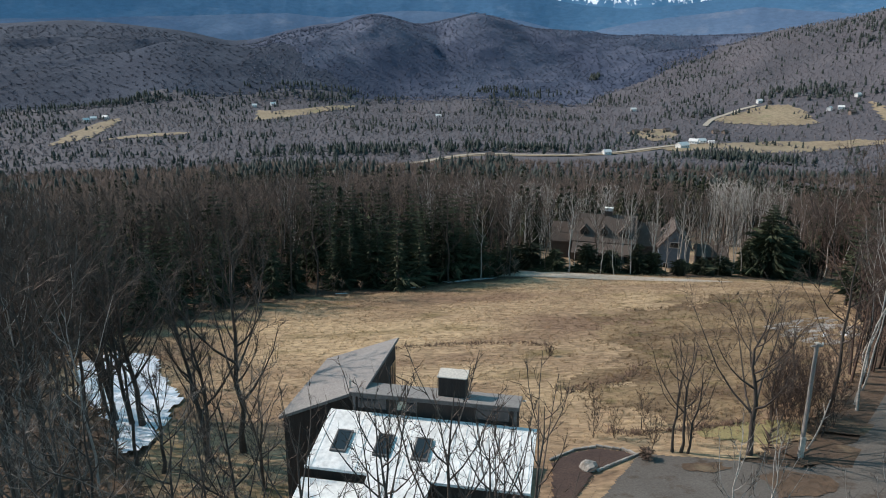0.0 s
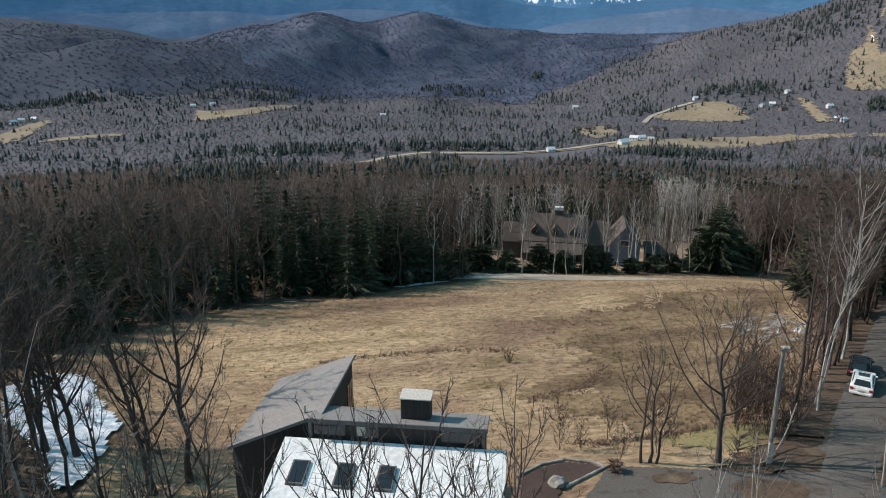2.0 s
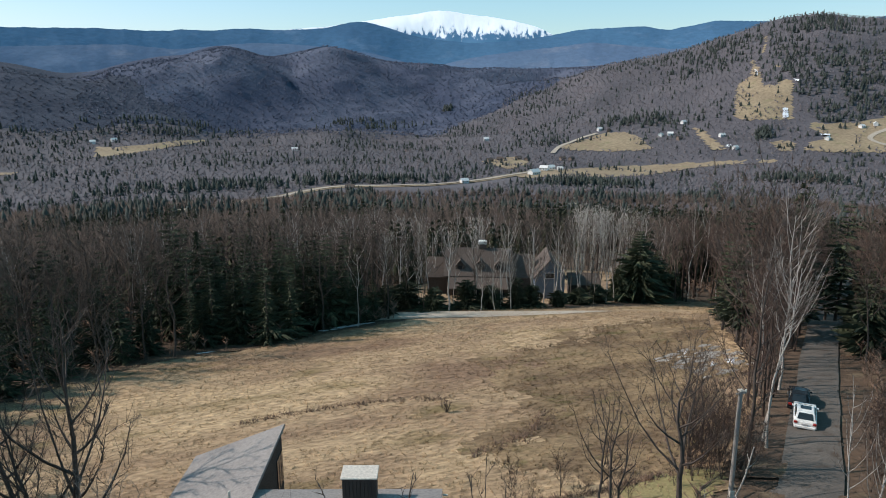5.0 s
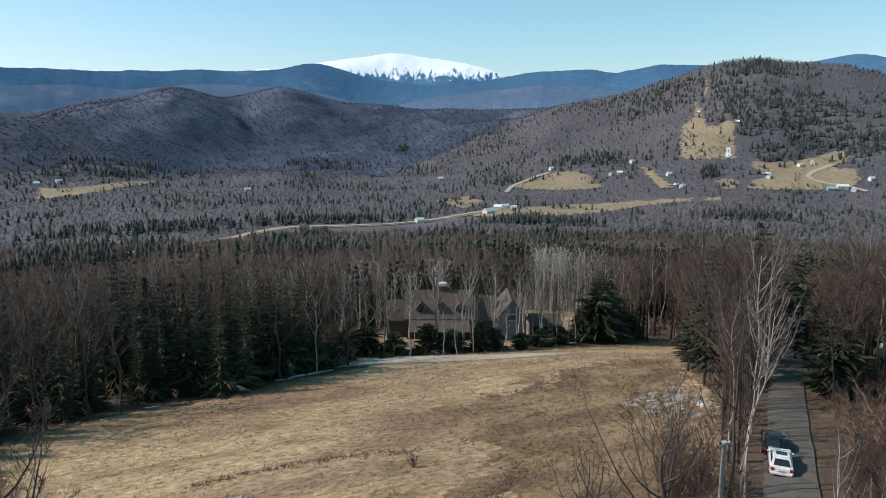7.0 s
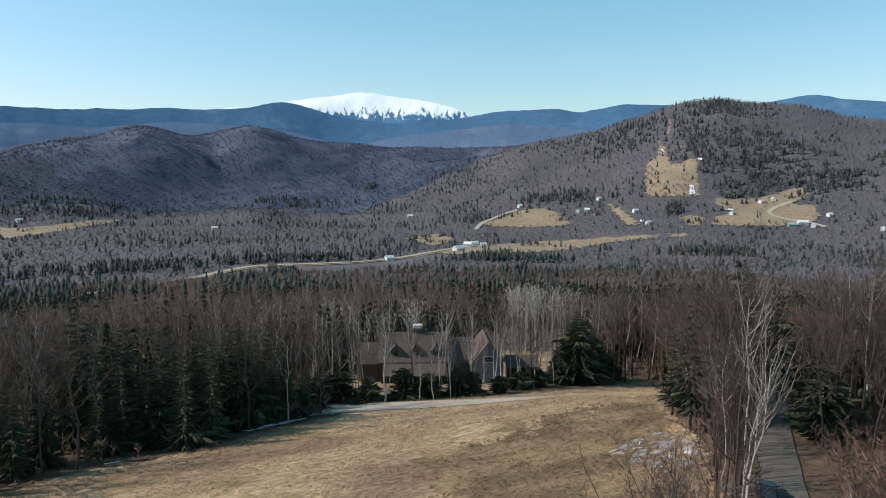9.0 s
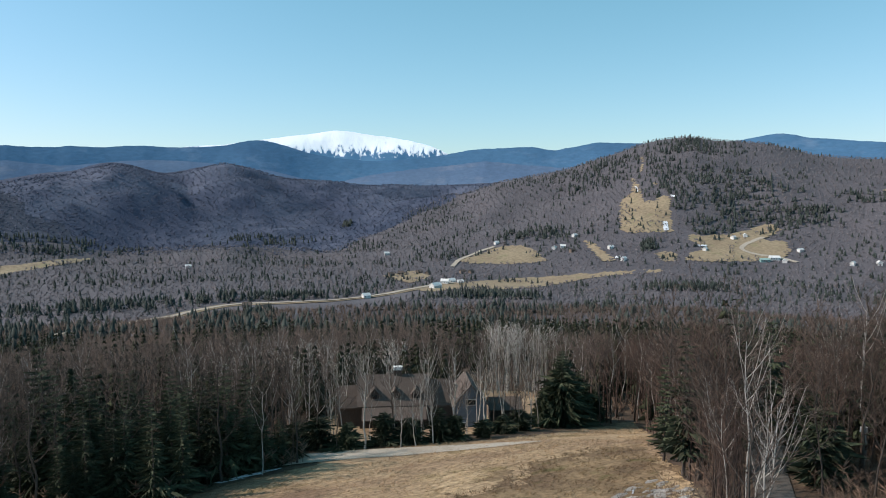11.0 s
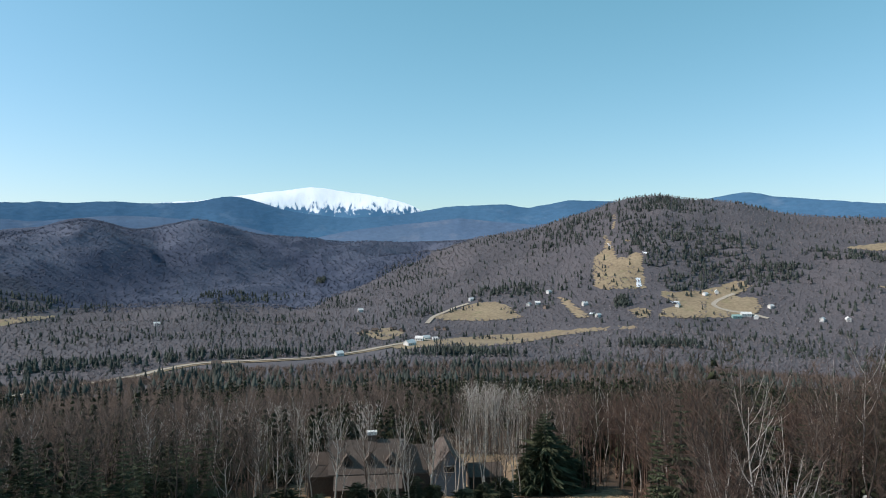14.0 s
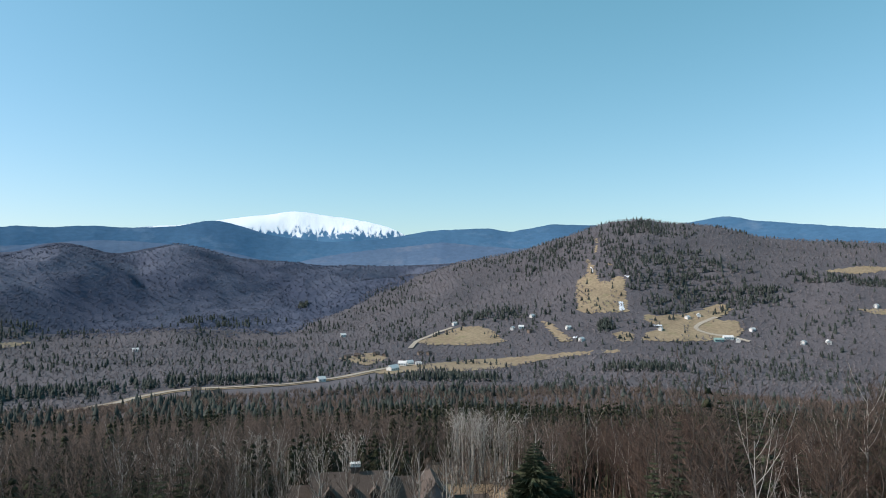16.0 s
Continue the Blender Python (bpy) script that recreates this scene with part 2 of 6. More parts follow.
def land(x, y):
    """Height of the ground, in metres."""
    x, y = np.asarray(x, float), np.asarray(y, float)
    r, az = np.hypot(x, y), np.degrees(np.arctan2(x, y))
    near = 7.6 - 0.145 * np.maximum(y, -35) + 0.03 * (np.clip(x, -120, 120) - 20) + 0.35 * (fbm(x / 14, y / 14, 3) - 0.5)
    front = np.interp(r, [0, 120, 160, 300, 500, 800, 1100, 1400, 5000], [7, -9.8, -16.5, -42, -75, -118, -145, -152, -152])
    ahead = np.clip((100 - np.abs(az - 15)) / 25, 0, 1)
    far = front * ahead + (12 + r * 0.05) * (1 - ahead)
    k = np.clip((r - 100) / 50, 0, 1)
    k = k * k * (3 - 2 * k)
    z = near * (1 - k) + far * k
    z = z + np.clip((r - 250) / 500, 0, 1) * 22 * (fbm(x / 260, y / 260, 8) - 0.5)
    ridged = 1 - np.abs(2 * fbm(x / 430 + y / 900, y / 520 - x / 900, 21, 4) - 1)
    for azs, els, crest, fr, bk, rough in ((LOW_AZ, LOW_EL, 2600, 700, 900, 30), (SKI_AZ, SKI_EL, 2750, 1150, 900, 45), (HUMP_AZ, HUMP_EL, 3150, 560, 300, 40), (KNOB_AZ, KNOB_EL, 3080, 620, 300, 40), (DELL_AZ, DELL_EL, 3200, 520, 300, 30), (HILL_AZ, HILL_EL, 3450, 1150, 600, 70)):
        top, w = layer(az, r, azs, els, crest, fr, bk)
        h = z + (top - z) * w + rough * (ridged - 0.75) * 4 * w * (1 - w)
        z = np.where((top > z) & (w > 0), np.maximum(h, z), z)
    return z


MEADOW = [(-36, 93), (-30, 97), (-21, 105), (-14, 108), (-5, 109), (1, 110), (10, 114), (19, 115), (24, 118), (35, 121), (52, 115), (62, 117), (78, 125), (92, 131),
          (80, 110), (66, 94), (60, 84), (54, 72), (46, 60), (37, 51), (30, 45), (22, 40), (14, 30), (0, 27), (-12, 30), (-19, 44), (-20, 52), (-27, 58), (-36, 68), (-42, 80)]
LAWN2 = [(18, 128), (40, 122), (66, 124), (88, 150), (102, 186), (84, 198), (70, 174), (60, 172), (30, 160)]


def inside(x, y, poly):
    x, y = np.asarray(x, float), np.asarray(y, float)
    c = np.zeros(x.shape, bool)
    for (x0, y0), (x1, y1) in zip(poly, poly[1:] + poly[:1]):
        hit = ((y0 > y) != (y1 > y)) & (x < (x1 - x0) * (y - y0) / ((y1 - y0) or 1e-9) + x0)
        c ^= hit
    return c


ROAD = [(24, 30), (33.5, 40.8), (41.8, 49.5), (51.4, 59.3), (63.6, 71.8), (94, 101.5), (129, 135), (156, 159), (196, 194), (240, 226)]
FARROAD_AZ = [-6, 2.0, 4.2, 6.7, 10.25, 13.9, 17.5, 20.3, 22.2, 24.5]
FARROAD_EL = [-9.9, -9.2, -8.78, -8.5, -8.53, -8.5, -8.2, -7.75, -7.4, -7.15]


def on_line(x, y, pts):
    """Distance from a line of plan points."""
    x, y = np.asarray(x, float), np.asarray(y, float)
    d = np.full(x.shape, 1e9)
    for (x0, y0), (x1, y1) in zip(pts, pts[1:]):
        t = np.clip(((x - x0) * (x1 - x0) + (y - y0) * (y1 - y0)) / ((x1 - x0) ** 2 + (y1 - y0) ** 2), 0, 1)
        d = np.minimum(d, np.hypot(x - x0 - t * (x1 - x0), y - y0 - t * (y1 - y0)))
    return d


def reach(az, el):
    """Where the line of sight from the start, at that bearing and rise, meets the land."""
    az, el = np.radians(np.asarray(az, float)), np.radians(np.asarray(el, float))
    r = np.full(az.shape, 500.0)
    done = np.zeros(az.shape, bool)
    under = lambda q: land(q * np.sin(az), q * np.cos(az)) >= EYE_Z + q * np.tan(el)
    while r.min() < 3600 and not done.all():
        done |= under(r)
        r = np.where(done, r, r * 1.02)
    lo, hi = r / 1.02, r
    for _ in range(6):
        m = (lo + hi) / 2
        u = under(m)
        lo, hi = np.where(u, lo, m), np.where(u, m, hi)
    return hi * np.sin(az), hi * np.cos(az)


# ground: one sheet on rings round the start
_az = np.concatenate([np.arange(-42, 78, 0.4), np.arange(78, 318, 6.0)])
_rr = np.concatenate([[2.0, 5.0, 9.0], np.concatenate([13 * 1.036 ** np.arange(0, 143), 13 * 1.036 ** 142 + 16.0 * np.arange(1, 110)])])
_rr = _rr[_rr < 3900]
_A, _R = np.meshgrid(np.radians(_az), _rr)
_X, _Y = _R * np.sin(_A), _R * np.cos(_A)
_Z = land(_X, _Y)
_na, _nr = len(_az), len(_rr)
_i = np.arange(_na)
_f = np.concatenate([np.stack([k * _na + _i, k * _na + (_i + 1) % _na, (k + 1) * _na + (_i + 1) % _na, (k + 1) * _na + _i], 1) for k in range(_nr - 1)])[:, ::-1]
_fr = np.repeat((_rr[:-1] + _rr[1:]) / 2, _na)
_faz = np.tile(_az, _nr - 1)
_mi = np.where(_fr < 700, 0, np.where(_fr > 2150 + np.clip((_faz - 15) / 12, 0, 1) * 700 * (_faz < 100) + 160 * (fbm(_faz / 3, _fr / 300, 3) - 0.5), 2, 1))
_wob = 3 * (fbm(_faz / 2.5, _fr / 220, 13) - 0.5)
# left hills take the dark tone that stands in for shade
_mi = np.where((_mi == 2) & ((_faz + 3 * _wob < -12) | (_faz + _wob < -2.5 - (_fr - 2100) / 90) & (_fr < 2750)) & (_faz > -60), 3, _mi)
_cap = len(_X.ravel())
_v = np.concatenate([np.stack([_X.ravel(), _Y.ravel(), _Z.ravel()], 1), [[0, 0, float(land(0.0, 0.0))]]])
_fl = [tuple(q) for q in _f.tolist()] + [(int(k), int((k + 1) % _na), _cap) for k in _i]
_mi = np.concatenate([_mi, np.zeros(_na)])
ground = new("ground", mesh_of("ground", _v, _fl, [M_FLOOR, M_FARFLOOR, M_HILL, M_HILLSHADE], True, _mi))
tagged(ground, "brown leaf-littered hillside falling to a wooded valley", "ground", kind="structure")


def ring_backdrop(name, azs, els, r0, foot, mat, label, rough=0.0, step=0.12):
    """A far mountain range: a sheet with a front slope and a back."""
    a = np.concatenate([np.arange(azs[0], azs[-1] + 0.01, step)])
    rows = np.linspace(0, 1, 26)
    A, T = np.meshgrid(a, rows)
    el = interp_smooth(A, azs, els)
    crest = EYE_Z + r0 * np.tan(np.radians(el))
    r = r0 - foot * (1 - T) + rough * (fbm(A * 0.3 + T, T * 3, 9) - 0.5) * (1 - T) * T * 4
    z = -160 + (crest + 160) * (T ** 1.25) + rough * 0.35 * (1 - np.abs(2 * fbm(A * 0.28 + T, T * 2.2 - A * 0.1, 31) - 1) - 0.7) * (1 - T) * T * 4
    z = z + r0 * np.tan(np.radians(0.10)) * (fbm(A * 1.6, 0 * A, 5) - 0.5) * T ** 9
    x, y = r * np.sin(np.radians(A)), r * np.cos(np.radians(A))
    n0, n1 = A.shape
    idx = np.arange(n0 * n1).reshape(n0, n1)
    f = np.stack([idx[:-1, :-1].ravel(), idx[:-1, 1:].ravel(), idx[1:, 1:].ravel(), idx[1:, :-1].ravel()], 1)
    ob = new(name, mesh_of(name, np.stack([x.ravel(), y.ravel(), z.ravel()], 1), f[:, ::-1], mat, True))
    return tagged(ob, label, "mountain", kind="structure")


def snow_rock():
    m = bpy.data.materials.new("glowing_snow_and_rock")
    m.use_nodes = True
    n, ln = m.node_tree.nodes, m.node_tree.links
    b = n["Principled BSDF"]
    b.inputs["Roughness"].default_value = 0.8
    g = n.new("ShaderNodeNewGeometry")
    sep = n.new("ShaderNodeSeparateXYZ")
    ln.new(g.outputs["Position"], sep.inputs[0])
    t = n.new("ShaderNodeTexNoise")
    t.inputs["Scale"].default_value, t.inputs["Detail"].default_value = 0.034, 9
    mp = n.new("ShaderNodeMapping")
    mp.inputs["Scale"].default_value = (1.5, 1.5, 0.45)
    ln.new(g.outputs["Position"], mp.inputs[0])
    ln.new(mp.outputs[0], t.inputs["Vector"])
    mad = n.new("ShaderNodeMath")
    mad.operation = "MULTIPLY_ADD"
    ln.new(t.outputs["Fac"], mad.inputs[0])
    mad.inputs[1].default_value = 260
    ln.new(sep.outputs[2], mad.inputs[2])
    r = n.new("ShaderNodeMapRange")
    r.inputs[1].default_value, r.inputs[2].default_value = 425, 462
    ln.new(mad.outputs[0], r.inputs[0])
    x = n.new("ShaderNodeMix")
    x.data_type = "RGBA"
    # the slope colour has haze painted in as blue
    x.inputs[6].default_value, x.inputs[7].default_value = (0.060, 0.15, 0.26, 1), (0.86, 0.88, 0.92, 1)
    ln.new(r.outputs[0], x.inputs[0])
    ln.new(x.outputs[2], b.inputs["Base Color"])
    # emission stands in for sunlit snow and for haze on the slopes
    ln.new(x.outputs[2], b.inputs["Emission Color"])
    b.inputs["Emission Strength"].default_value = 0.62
    return m


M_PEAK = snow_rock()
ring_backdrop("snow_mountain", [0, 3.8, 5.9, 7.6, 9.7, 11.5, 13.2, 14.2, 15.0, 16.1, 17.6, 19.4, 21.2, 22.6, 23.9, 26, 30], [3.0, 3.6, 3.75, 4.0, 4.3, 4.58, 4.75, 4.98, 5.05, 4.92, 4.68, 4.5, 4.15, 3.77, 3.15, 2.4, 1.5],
              4850, 300, M_PEAK, "snow-covered mountain summit made to glow, above slopes tinted blue for haze", 120)
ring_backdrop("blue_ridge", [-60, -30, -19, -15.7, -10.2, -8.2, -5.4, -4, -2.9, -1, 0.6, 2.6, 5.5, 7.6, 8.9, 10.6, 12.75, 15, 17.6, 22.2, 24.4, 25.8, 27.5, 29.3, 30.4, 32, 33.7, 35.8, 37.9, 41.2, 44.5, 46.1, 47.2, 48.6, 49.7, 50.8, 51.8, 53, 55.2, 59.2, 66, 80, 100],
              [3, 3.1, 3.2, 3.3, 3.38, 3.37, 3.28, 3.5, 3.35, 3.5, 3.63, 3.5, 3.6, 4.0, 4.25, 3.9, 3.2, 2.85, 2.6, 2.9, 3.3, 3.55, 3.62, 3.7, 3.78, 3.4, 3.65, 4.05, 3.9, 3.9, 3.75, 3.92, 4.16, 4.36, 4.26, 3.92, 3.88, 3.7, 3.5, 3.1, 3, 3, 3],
              4500, 500, M_RIDGE, "forested mountain ridge in the distance, tinted blue and glowing for haze", 80)
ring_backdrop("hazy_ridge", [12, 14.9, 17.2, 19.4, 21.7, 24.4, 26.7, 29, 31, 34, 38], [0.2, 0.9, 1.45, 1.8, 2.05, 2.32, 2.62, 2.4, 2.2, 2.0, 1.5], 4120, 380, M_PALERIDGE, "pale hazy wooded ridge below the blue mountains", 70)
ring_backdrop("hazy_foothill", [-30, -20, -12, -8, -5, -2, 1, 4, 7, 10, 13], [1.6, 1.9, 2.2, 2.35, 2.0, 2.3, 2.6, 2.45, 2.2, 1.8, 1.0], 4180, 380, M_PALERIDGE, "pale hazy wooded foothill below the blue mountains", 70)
ring_backdrop("far_rim", [98, 140, 180, 240, 270, 302], [3, 3, 4, 4, 3, 3], 4400, 500, M_RIDGE, "forested mountain ridge in the distance, tinted blue and glowing for haze", 120, 1.0)


# ---- surfaces laid on the ground ----
def drape(name, poly, cell, lift, mat, label, category, ragged=0.0, kind="structure", thick=0.0):
    """A sheet over a plan polygon, following the land, with an uneven rim."""
    xs, ys = [p[0] for p in poly], [p[1] for p in poly]
    gx, gy = np.meshgrid(np.arange(min(xs) - 2, max(xs) + 2, cell), np.arange(min(ys) - 2, max(ys) + 2, cell))
    jx = gx + ragged * 2 * (fbm(gx / 3.1, gy / 3.1, 17) - 0.5)
    jy = gy + ragged * 2 * (fbm(gx / 3.1, gy / 3.1, 29) - 0.5)
    ins = inside(jx, jy, poly)
    z = land(gx, gy) + lift
    n0, n1 = gx.shape
    idx = np.arange(n0 * n1).reshape(n0, n1)
    keep = ins[:-1, :-1] & ins[1:, 1:] & ins[1:, :-1] & ins[:-1, 1:]
    f = np.stack([idx[:-1, :-1][keep], idx[:-1, 1:][keep], idx[1:, 1:][keep], idx[1:, :-1][keep]], 1)
    used = np.unique(f)
    back = np.zeros(n0 * n1, int)
    back[used] = np.arange(len(used))
    v = np.stack([gx.ravel(), gy.ravel(), z.ravel()], 1)[used]
    ob = new(name, mesh_of(name, v, back[f], mat, True))
    return tagged(ob, label, category, kind=kind)


def ribbon(name, pts, widths, lift, mat, label, category, step=2.0, crown=0.06):
    """A road: a strip of cross sections along a line of plan points."""
    p = np.array(pts, float)
    s = np.concatenate([[0], np.cumsum(np.hypot(*np.diff(p, axis=0).T))])
    q = np.arange(0, s[-1], step)
    px, py, w = np.interp(q, s, p[:, 0]), np.interp(q, s, p[:, 1]), np.interp(q, s, widths if hasattr(widths, "__len__") else [widths] * len(s))
    k = np.ones(5) / 5
    px[2:-2], py[2:-2] = np.convolve(px, k, "valid"), np.convolve(py, k, "valid")
    tx, ty = np.gradient(px), np.gradient(py)
    n = np.hypot(tx, ty)
    tx, ty = tx / n, ty / n
    rows = []
    for o in np.linspace(-1, 1, 7):
        ww = w / 2 * o * (1 + 0.10 * (vnoise(q / 5, q * 0 + o * 3, 7) - 0.5) * (abs(o) > 0.9))
        x, y = px + ty * ww, py - tx * ww
        rows.append(np.stack([x, y, land(x, y) + lift + crown * (1 - o * o)], 1))
    v = np.stack(rows, 1).reshape(-1, 3)
    i = np.arange(len(q) - 1)
    f = np.concatenate([np.stack([i * 7 + c, i * 7 + c + 1, (i + 1) * 7 + c + 1, (i + 1) * 7 + c], 1) for c in range(6)])
    return tagged(new(name, mesh_of(name, v, f[:, ::-1], mat, True)), label, category, kind="structure")


drape("meadow", MEADOW, 0.8, 0.10, M_MEADOW, "wide sloping meadow of dry straw-coloured grass", "meadow", 1.5)
drape("far_house_lawn", LAWN2, 1.6, 0.16, M_MEADOW, "dry lawn round the gabled house among trees", "lawn", 1.5)
drape("rough_ground", [(20, 52), (27, 49), (34, 52), (42, 60), (50, 69), (57, 80), (63, 92), (58, 98), (46, 95), (36, 92), (27, 84), (22, 74), (24, 66), (16, 60), (15, 54)], 0.7, 0.13, M_ROUGH, "brown rough pasture with dead weeds", "pasture", 8.0)
ribbon("road", ROAD, [4, 4, 4.0, 3.8, 3.8, 4.4, 5.5, 6, 7, 7], 0.16, M_ASPHALT, "worn grey asphalt lane running downhill between trees", "road")
ribbon("driveway", [(16, 121), (24, 119.5), (34, 115), (44, 110.5), (52, 108.6), (56, 108)], [6, 6.5, 6, 4.5, 2.5, 0.8], 0.17, M_GRAVEL, "pale gravel drive along the edge of the meadow", "driveway", 1.5)
drape("parking", [(17, 44.2), (21, 43.4), (28, 40.5), (32, 43.6), (35.5, 45), (35, 38), (30, 29), (22, 24), (12, 26), (12.5, 38)], 0.17, 0.14, M_ASPHALT, "grey asphalt forecourt beside the modern house", "pavement", 0.3)
drape("planting_bed", [(10.6, 43.6), (12.5, 45.1), (14.7, 45.6), (16.4, 44.8), (17, 44), (13.4, 41.8), (11, 38), (9.4, 38)], 0.2, 0.2, material("mulch", (0.085, 0.055, 0.045), (0.06, 0.04, 0.035), 1.5, 0.95, 0.7, None, 10, world_space=True), "brown mulch bed in the bend of the drive", "garden bed", 0.05)
drape("verge", [(22, 46.5), (28, 44.2), (32, 46.5), (31, 49), (24, 49)], 0.6, 0.15, M_LAWN, "strip of greener mossy grass by the forecourt", "grass", 0.5)
drape("snow_patch", [(-34, 81), (-28, 77), (-23.5, 66), (-20.4, 61.5), (-20.5, 57.5), (-19.7, 55), (-19.5, 50), (-22, 50), (-27.5, 59), (-33.5, 67), (-37, 76)], 0.4, 0.34, M_SNOW, "melting patch of old snow at the wood's edge", "snow", 1.1)

# curb stones round the bed
rng = np.random.RandomState(5)


def rock(name, x, y, size, mat, label, seed, squash=0.6, long=1.0, turn=None):
    bm = bmesh.new()
    bmesh.ops.create_icosphere(bm, subdivisions=2, radius=size)
    r = np.random.RandomState(seed)
    for v in bm.verts:
        k = 0.78 + 0.4 * noise.noise(v.co / size * 1.1 + Vector((seed, 0, 0))) + 0.08 * r.rand()
        v.co = Vector((v.co.x * k * long, v.co.y * k, v.co.z * k * squash))
    me = bpy.data.meshes.new(name)
    bm.to_mesh(me)
    bm.free()
    me.materials.append(mat)
    ob = new(name, me)
    ob.matrix_world = pose(x, y, float(land(x, y)) + 0.1 + size * squash * 0.4, 0, 0, seed * 40 if turn is None else turn)
    return tagged(ob, label, "rock")


M_ROCK = material("grey_rock", (0.37, 0.345, 0.315), (0.24, 0.218, 0.195), 0.9, 0.9, 0.6, (0.18, 0.15, 0.12), 6, obj=0.3)
_c = np.array([(10.9, 44.2), (12.9, 45.5), (14.8, 45.8), (16.5, 44.9), (17.1, 44.0), (15.3, 43.0), (13.6, 42.0)])
_s = np.concatenate([[0], np.cumsum(np.hypot(*np.diff(_c, axis=0).T))])
curb = empty("curb", Matrix.Translation((14, 44, 0)))
tagged(curb, "pale stone curb curving round the planting bed", "curb")
for _q in np.arange(0, _s[-1], 0.62):
    _x, _y = np.interp(_q, _s, _c[:, 0]), np.interp(_q, _s, _c[:, 1])
    _x2, _y2 = np.interp(_q + 0.3, _s, _c[:, 0]), np.interp(_q + 0.3, _s, _c[:, 1])
    part("curb_stone", box(-0.3, 0.3, -0.09, 0.09, -0.25, 0.16, 0.03), M_ROCK, curb, m=pose(_x - 14, _y - 44, float(land(_x, _y)) + 0.14, 0, 0, math.degrees(math.atan2(_y2 - _y, _x2 - _x))))
rock("boulder", 13.0, 42.4, 0.75, M_ROCK, "pale grey boulder at the end of the stone curb", 3, 0.8)

# the ledge with snow and pale stones at the meadow's edge
for _k in range(80):
    _u, _w = rng.rand() - 0.5, rng.rand() - 0.5
    _x, _y = 48.9 + 9.5 * _u - 1.0 * _w, 73.2 + 3.5 * _u + 9.5 * _w
    tagged(rock("ledge_rock", _x, _y, 0.17 + 0.40 * rng.rand() ** 2, M_ROCK, "pale grey stone slab on the ledge by the meadow", _k + 10, 0.22, 3.0, 8 + 12 * rng.normal()), group="stones of the ledge")
for _k in range(4):
    _x, _y, _w = 48.9 + rng.normal() * 2.8, 73.2 + rng.normal() * 2.6, 0.3 + rng.rand() * 0.4
    _p = [(_x + _w * (1.9 * math.cos(a) * 0.67 - 0.45 * math.sin(a) * 0.74), _y + _w * (1.9 * math.cos(a) * 0.74 + 0.45 * math.sin(a) * 0.67)) for a in np.linspace(0, 2 * math.pi, 11)[:-1]]
    drape("snow_remnant", _p, 0.15, 0.19, M_SNOW, "thin remnant of old snow among stones", "snow", 0.15)


# ---- trees ----
class Parts:
    """Collects tubes and spikes into one mesh."""

    def __init__(self):
        self.v, self.f, self.n = [], [], 0

    def tube(self, pts, radii, sides=5):
        pts = np.asarray(pts, float)
        t = np.gradient(pts, axis=0)
        t /= np.linalg.norm(t, axis=1, keepdims=True) + 1e-9
        ref = np.where(np.abs(t[:, 2:3]) > 0.9, [[1.0, 0, 0]], [[0, 0, 1.0]])
        a = np.cross(t, ref)
        a /= np.linalg.norm(a, axis=1, keepdims=True)
        b = np.cross(t, a)
        ang = np.linspace(0, 2 * np.pi, sides, endpoint=False)
        ring = pts[:, None] + np.asarray(radii)[:, None, None] * (np.cos(ang)[None, :, None] * a[:, None] + np.sin(ang)[None, :, None] * b[:, None])
        self.v.append(ring.reshape(-1, 3))
        for i in range(len(pts) - 1):
            for j in range(sides):
                k = (j + 1) % sides
                self.f.append((self.n + i * sides + j, self.n + i * sides + k, self.n + (i + 1) * sides + k, self.n + (i + 1) * sides + j))
        self.n += len(pts) * sides

    def spikes(self, base, tip, radius, sides=3):
        """Many thin cones at once."""
        base, tip, radius = np.atleast_2d(base), np.atleast_2d(tip), np.broadcast_to(radius, len(np.atleast_2d(base)))
        t = tip - base
        t = t / (np.linalg.norm(t, axis=1, keepdims=True) + 1e-9)
        ref = np.where(np.abs(t[:, 2:3]) > 0.9, [[1.0, 0, 0]], [[0, 0, 1.0]])
        a = np.cross(t, ref)
        a /= np.linalg.norm(a, axis=1, keepdims=True)
        b = np.cross(t, a)
        ang = np.linspace(0, 2 * np.pi, sides, endpoint=False)
        ring = base[:, None] + radius[:, None, None] * (np.cos(ang)[None, :, None] * a[:, None] + np.sin(ang)[None, :, None] * b[:, None])
        m = len(base)
        self.v.append(np.concatenate([ring.reshape(-1, 3), tip]))
        for i in range(m):
            for j in range(sides):
                self.f.append((self.n + i * sides + j, self.n + i * sides + (j + 1) % sides, self.n + m * sides + i))
        self.n += m * sides + m

    def arrays(self):
        return np.concatenate(self.v), self.f

    def mesh(self, name, mat, smooth=False):
        v, f = self.arrays()
        return mesh_of(name, v, f, mat, smooth)


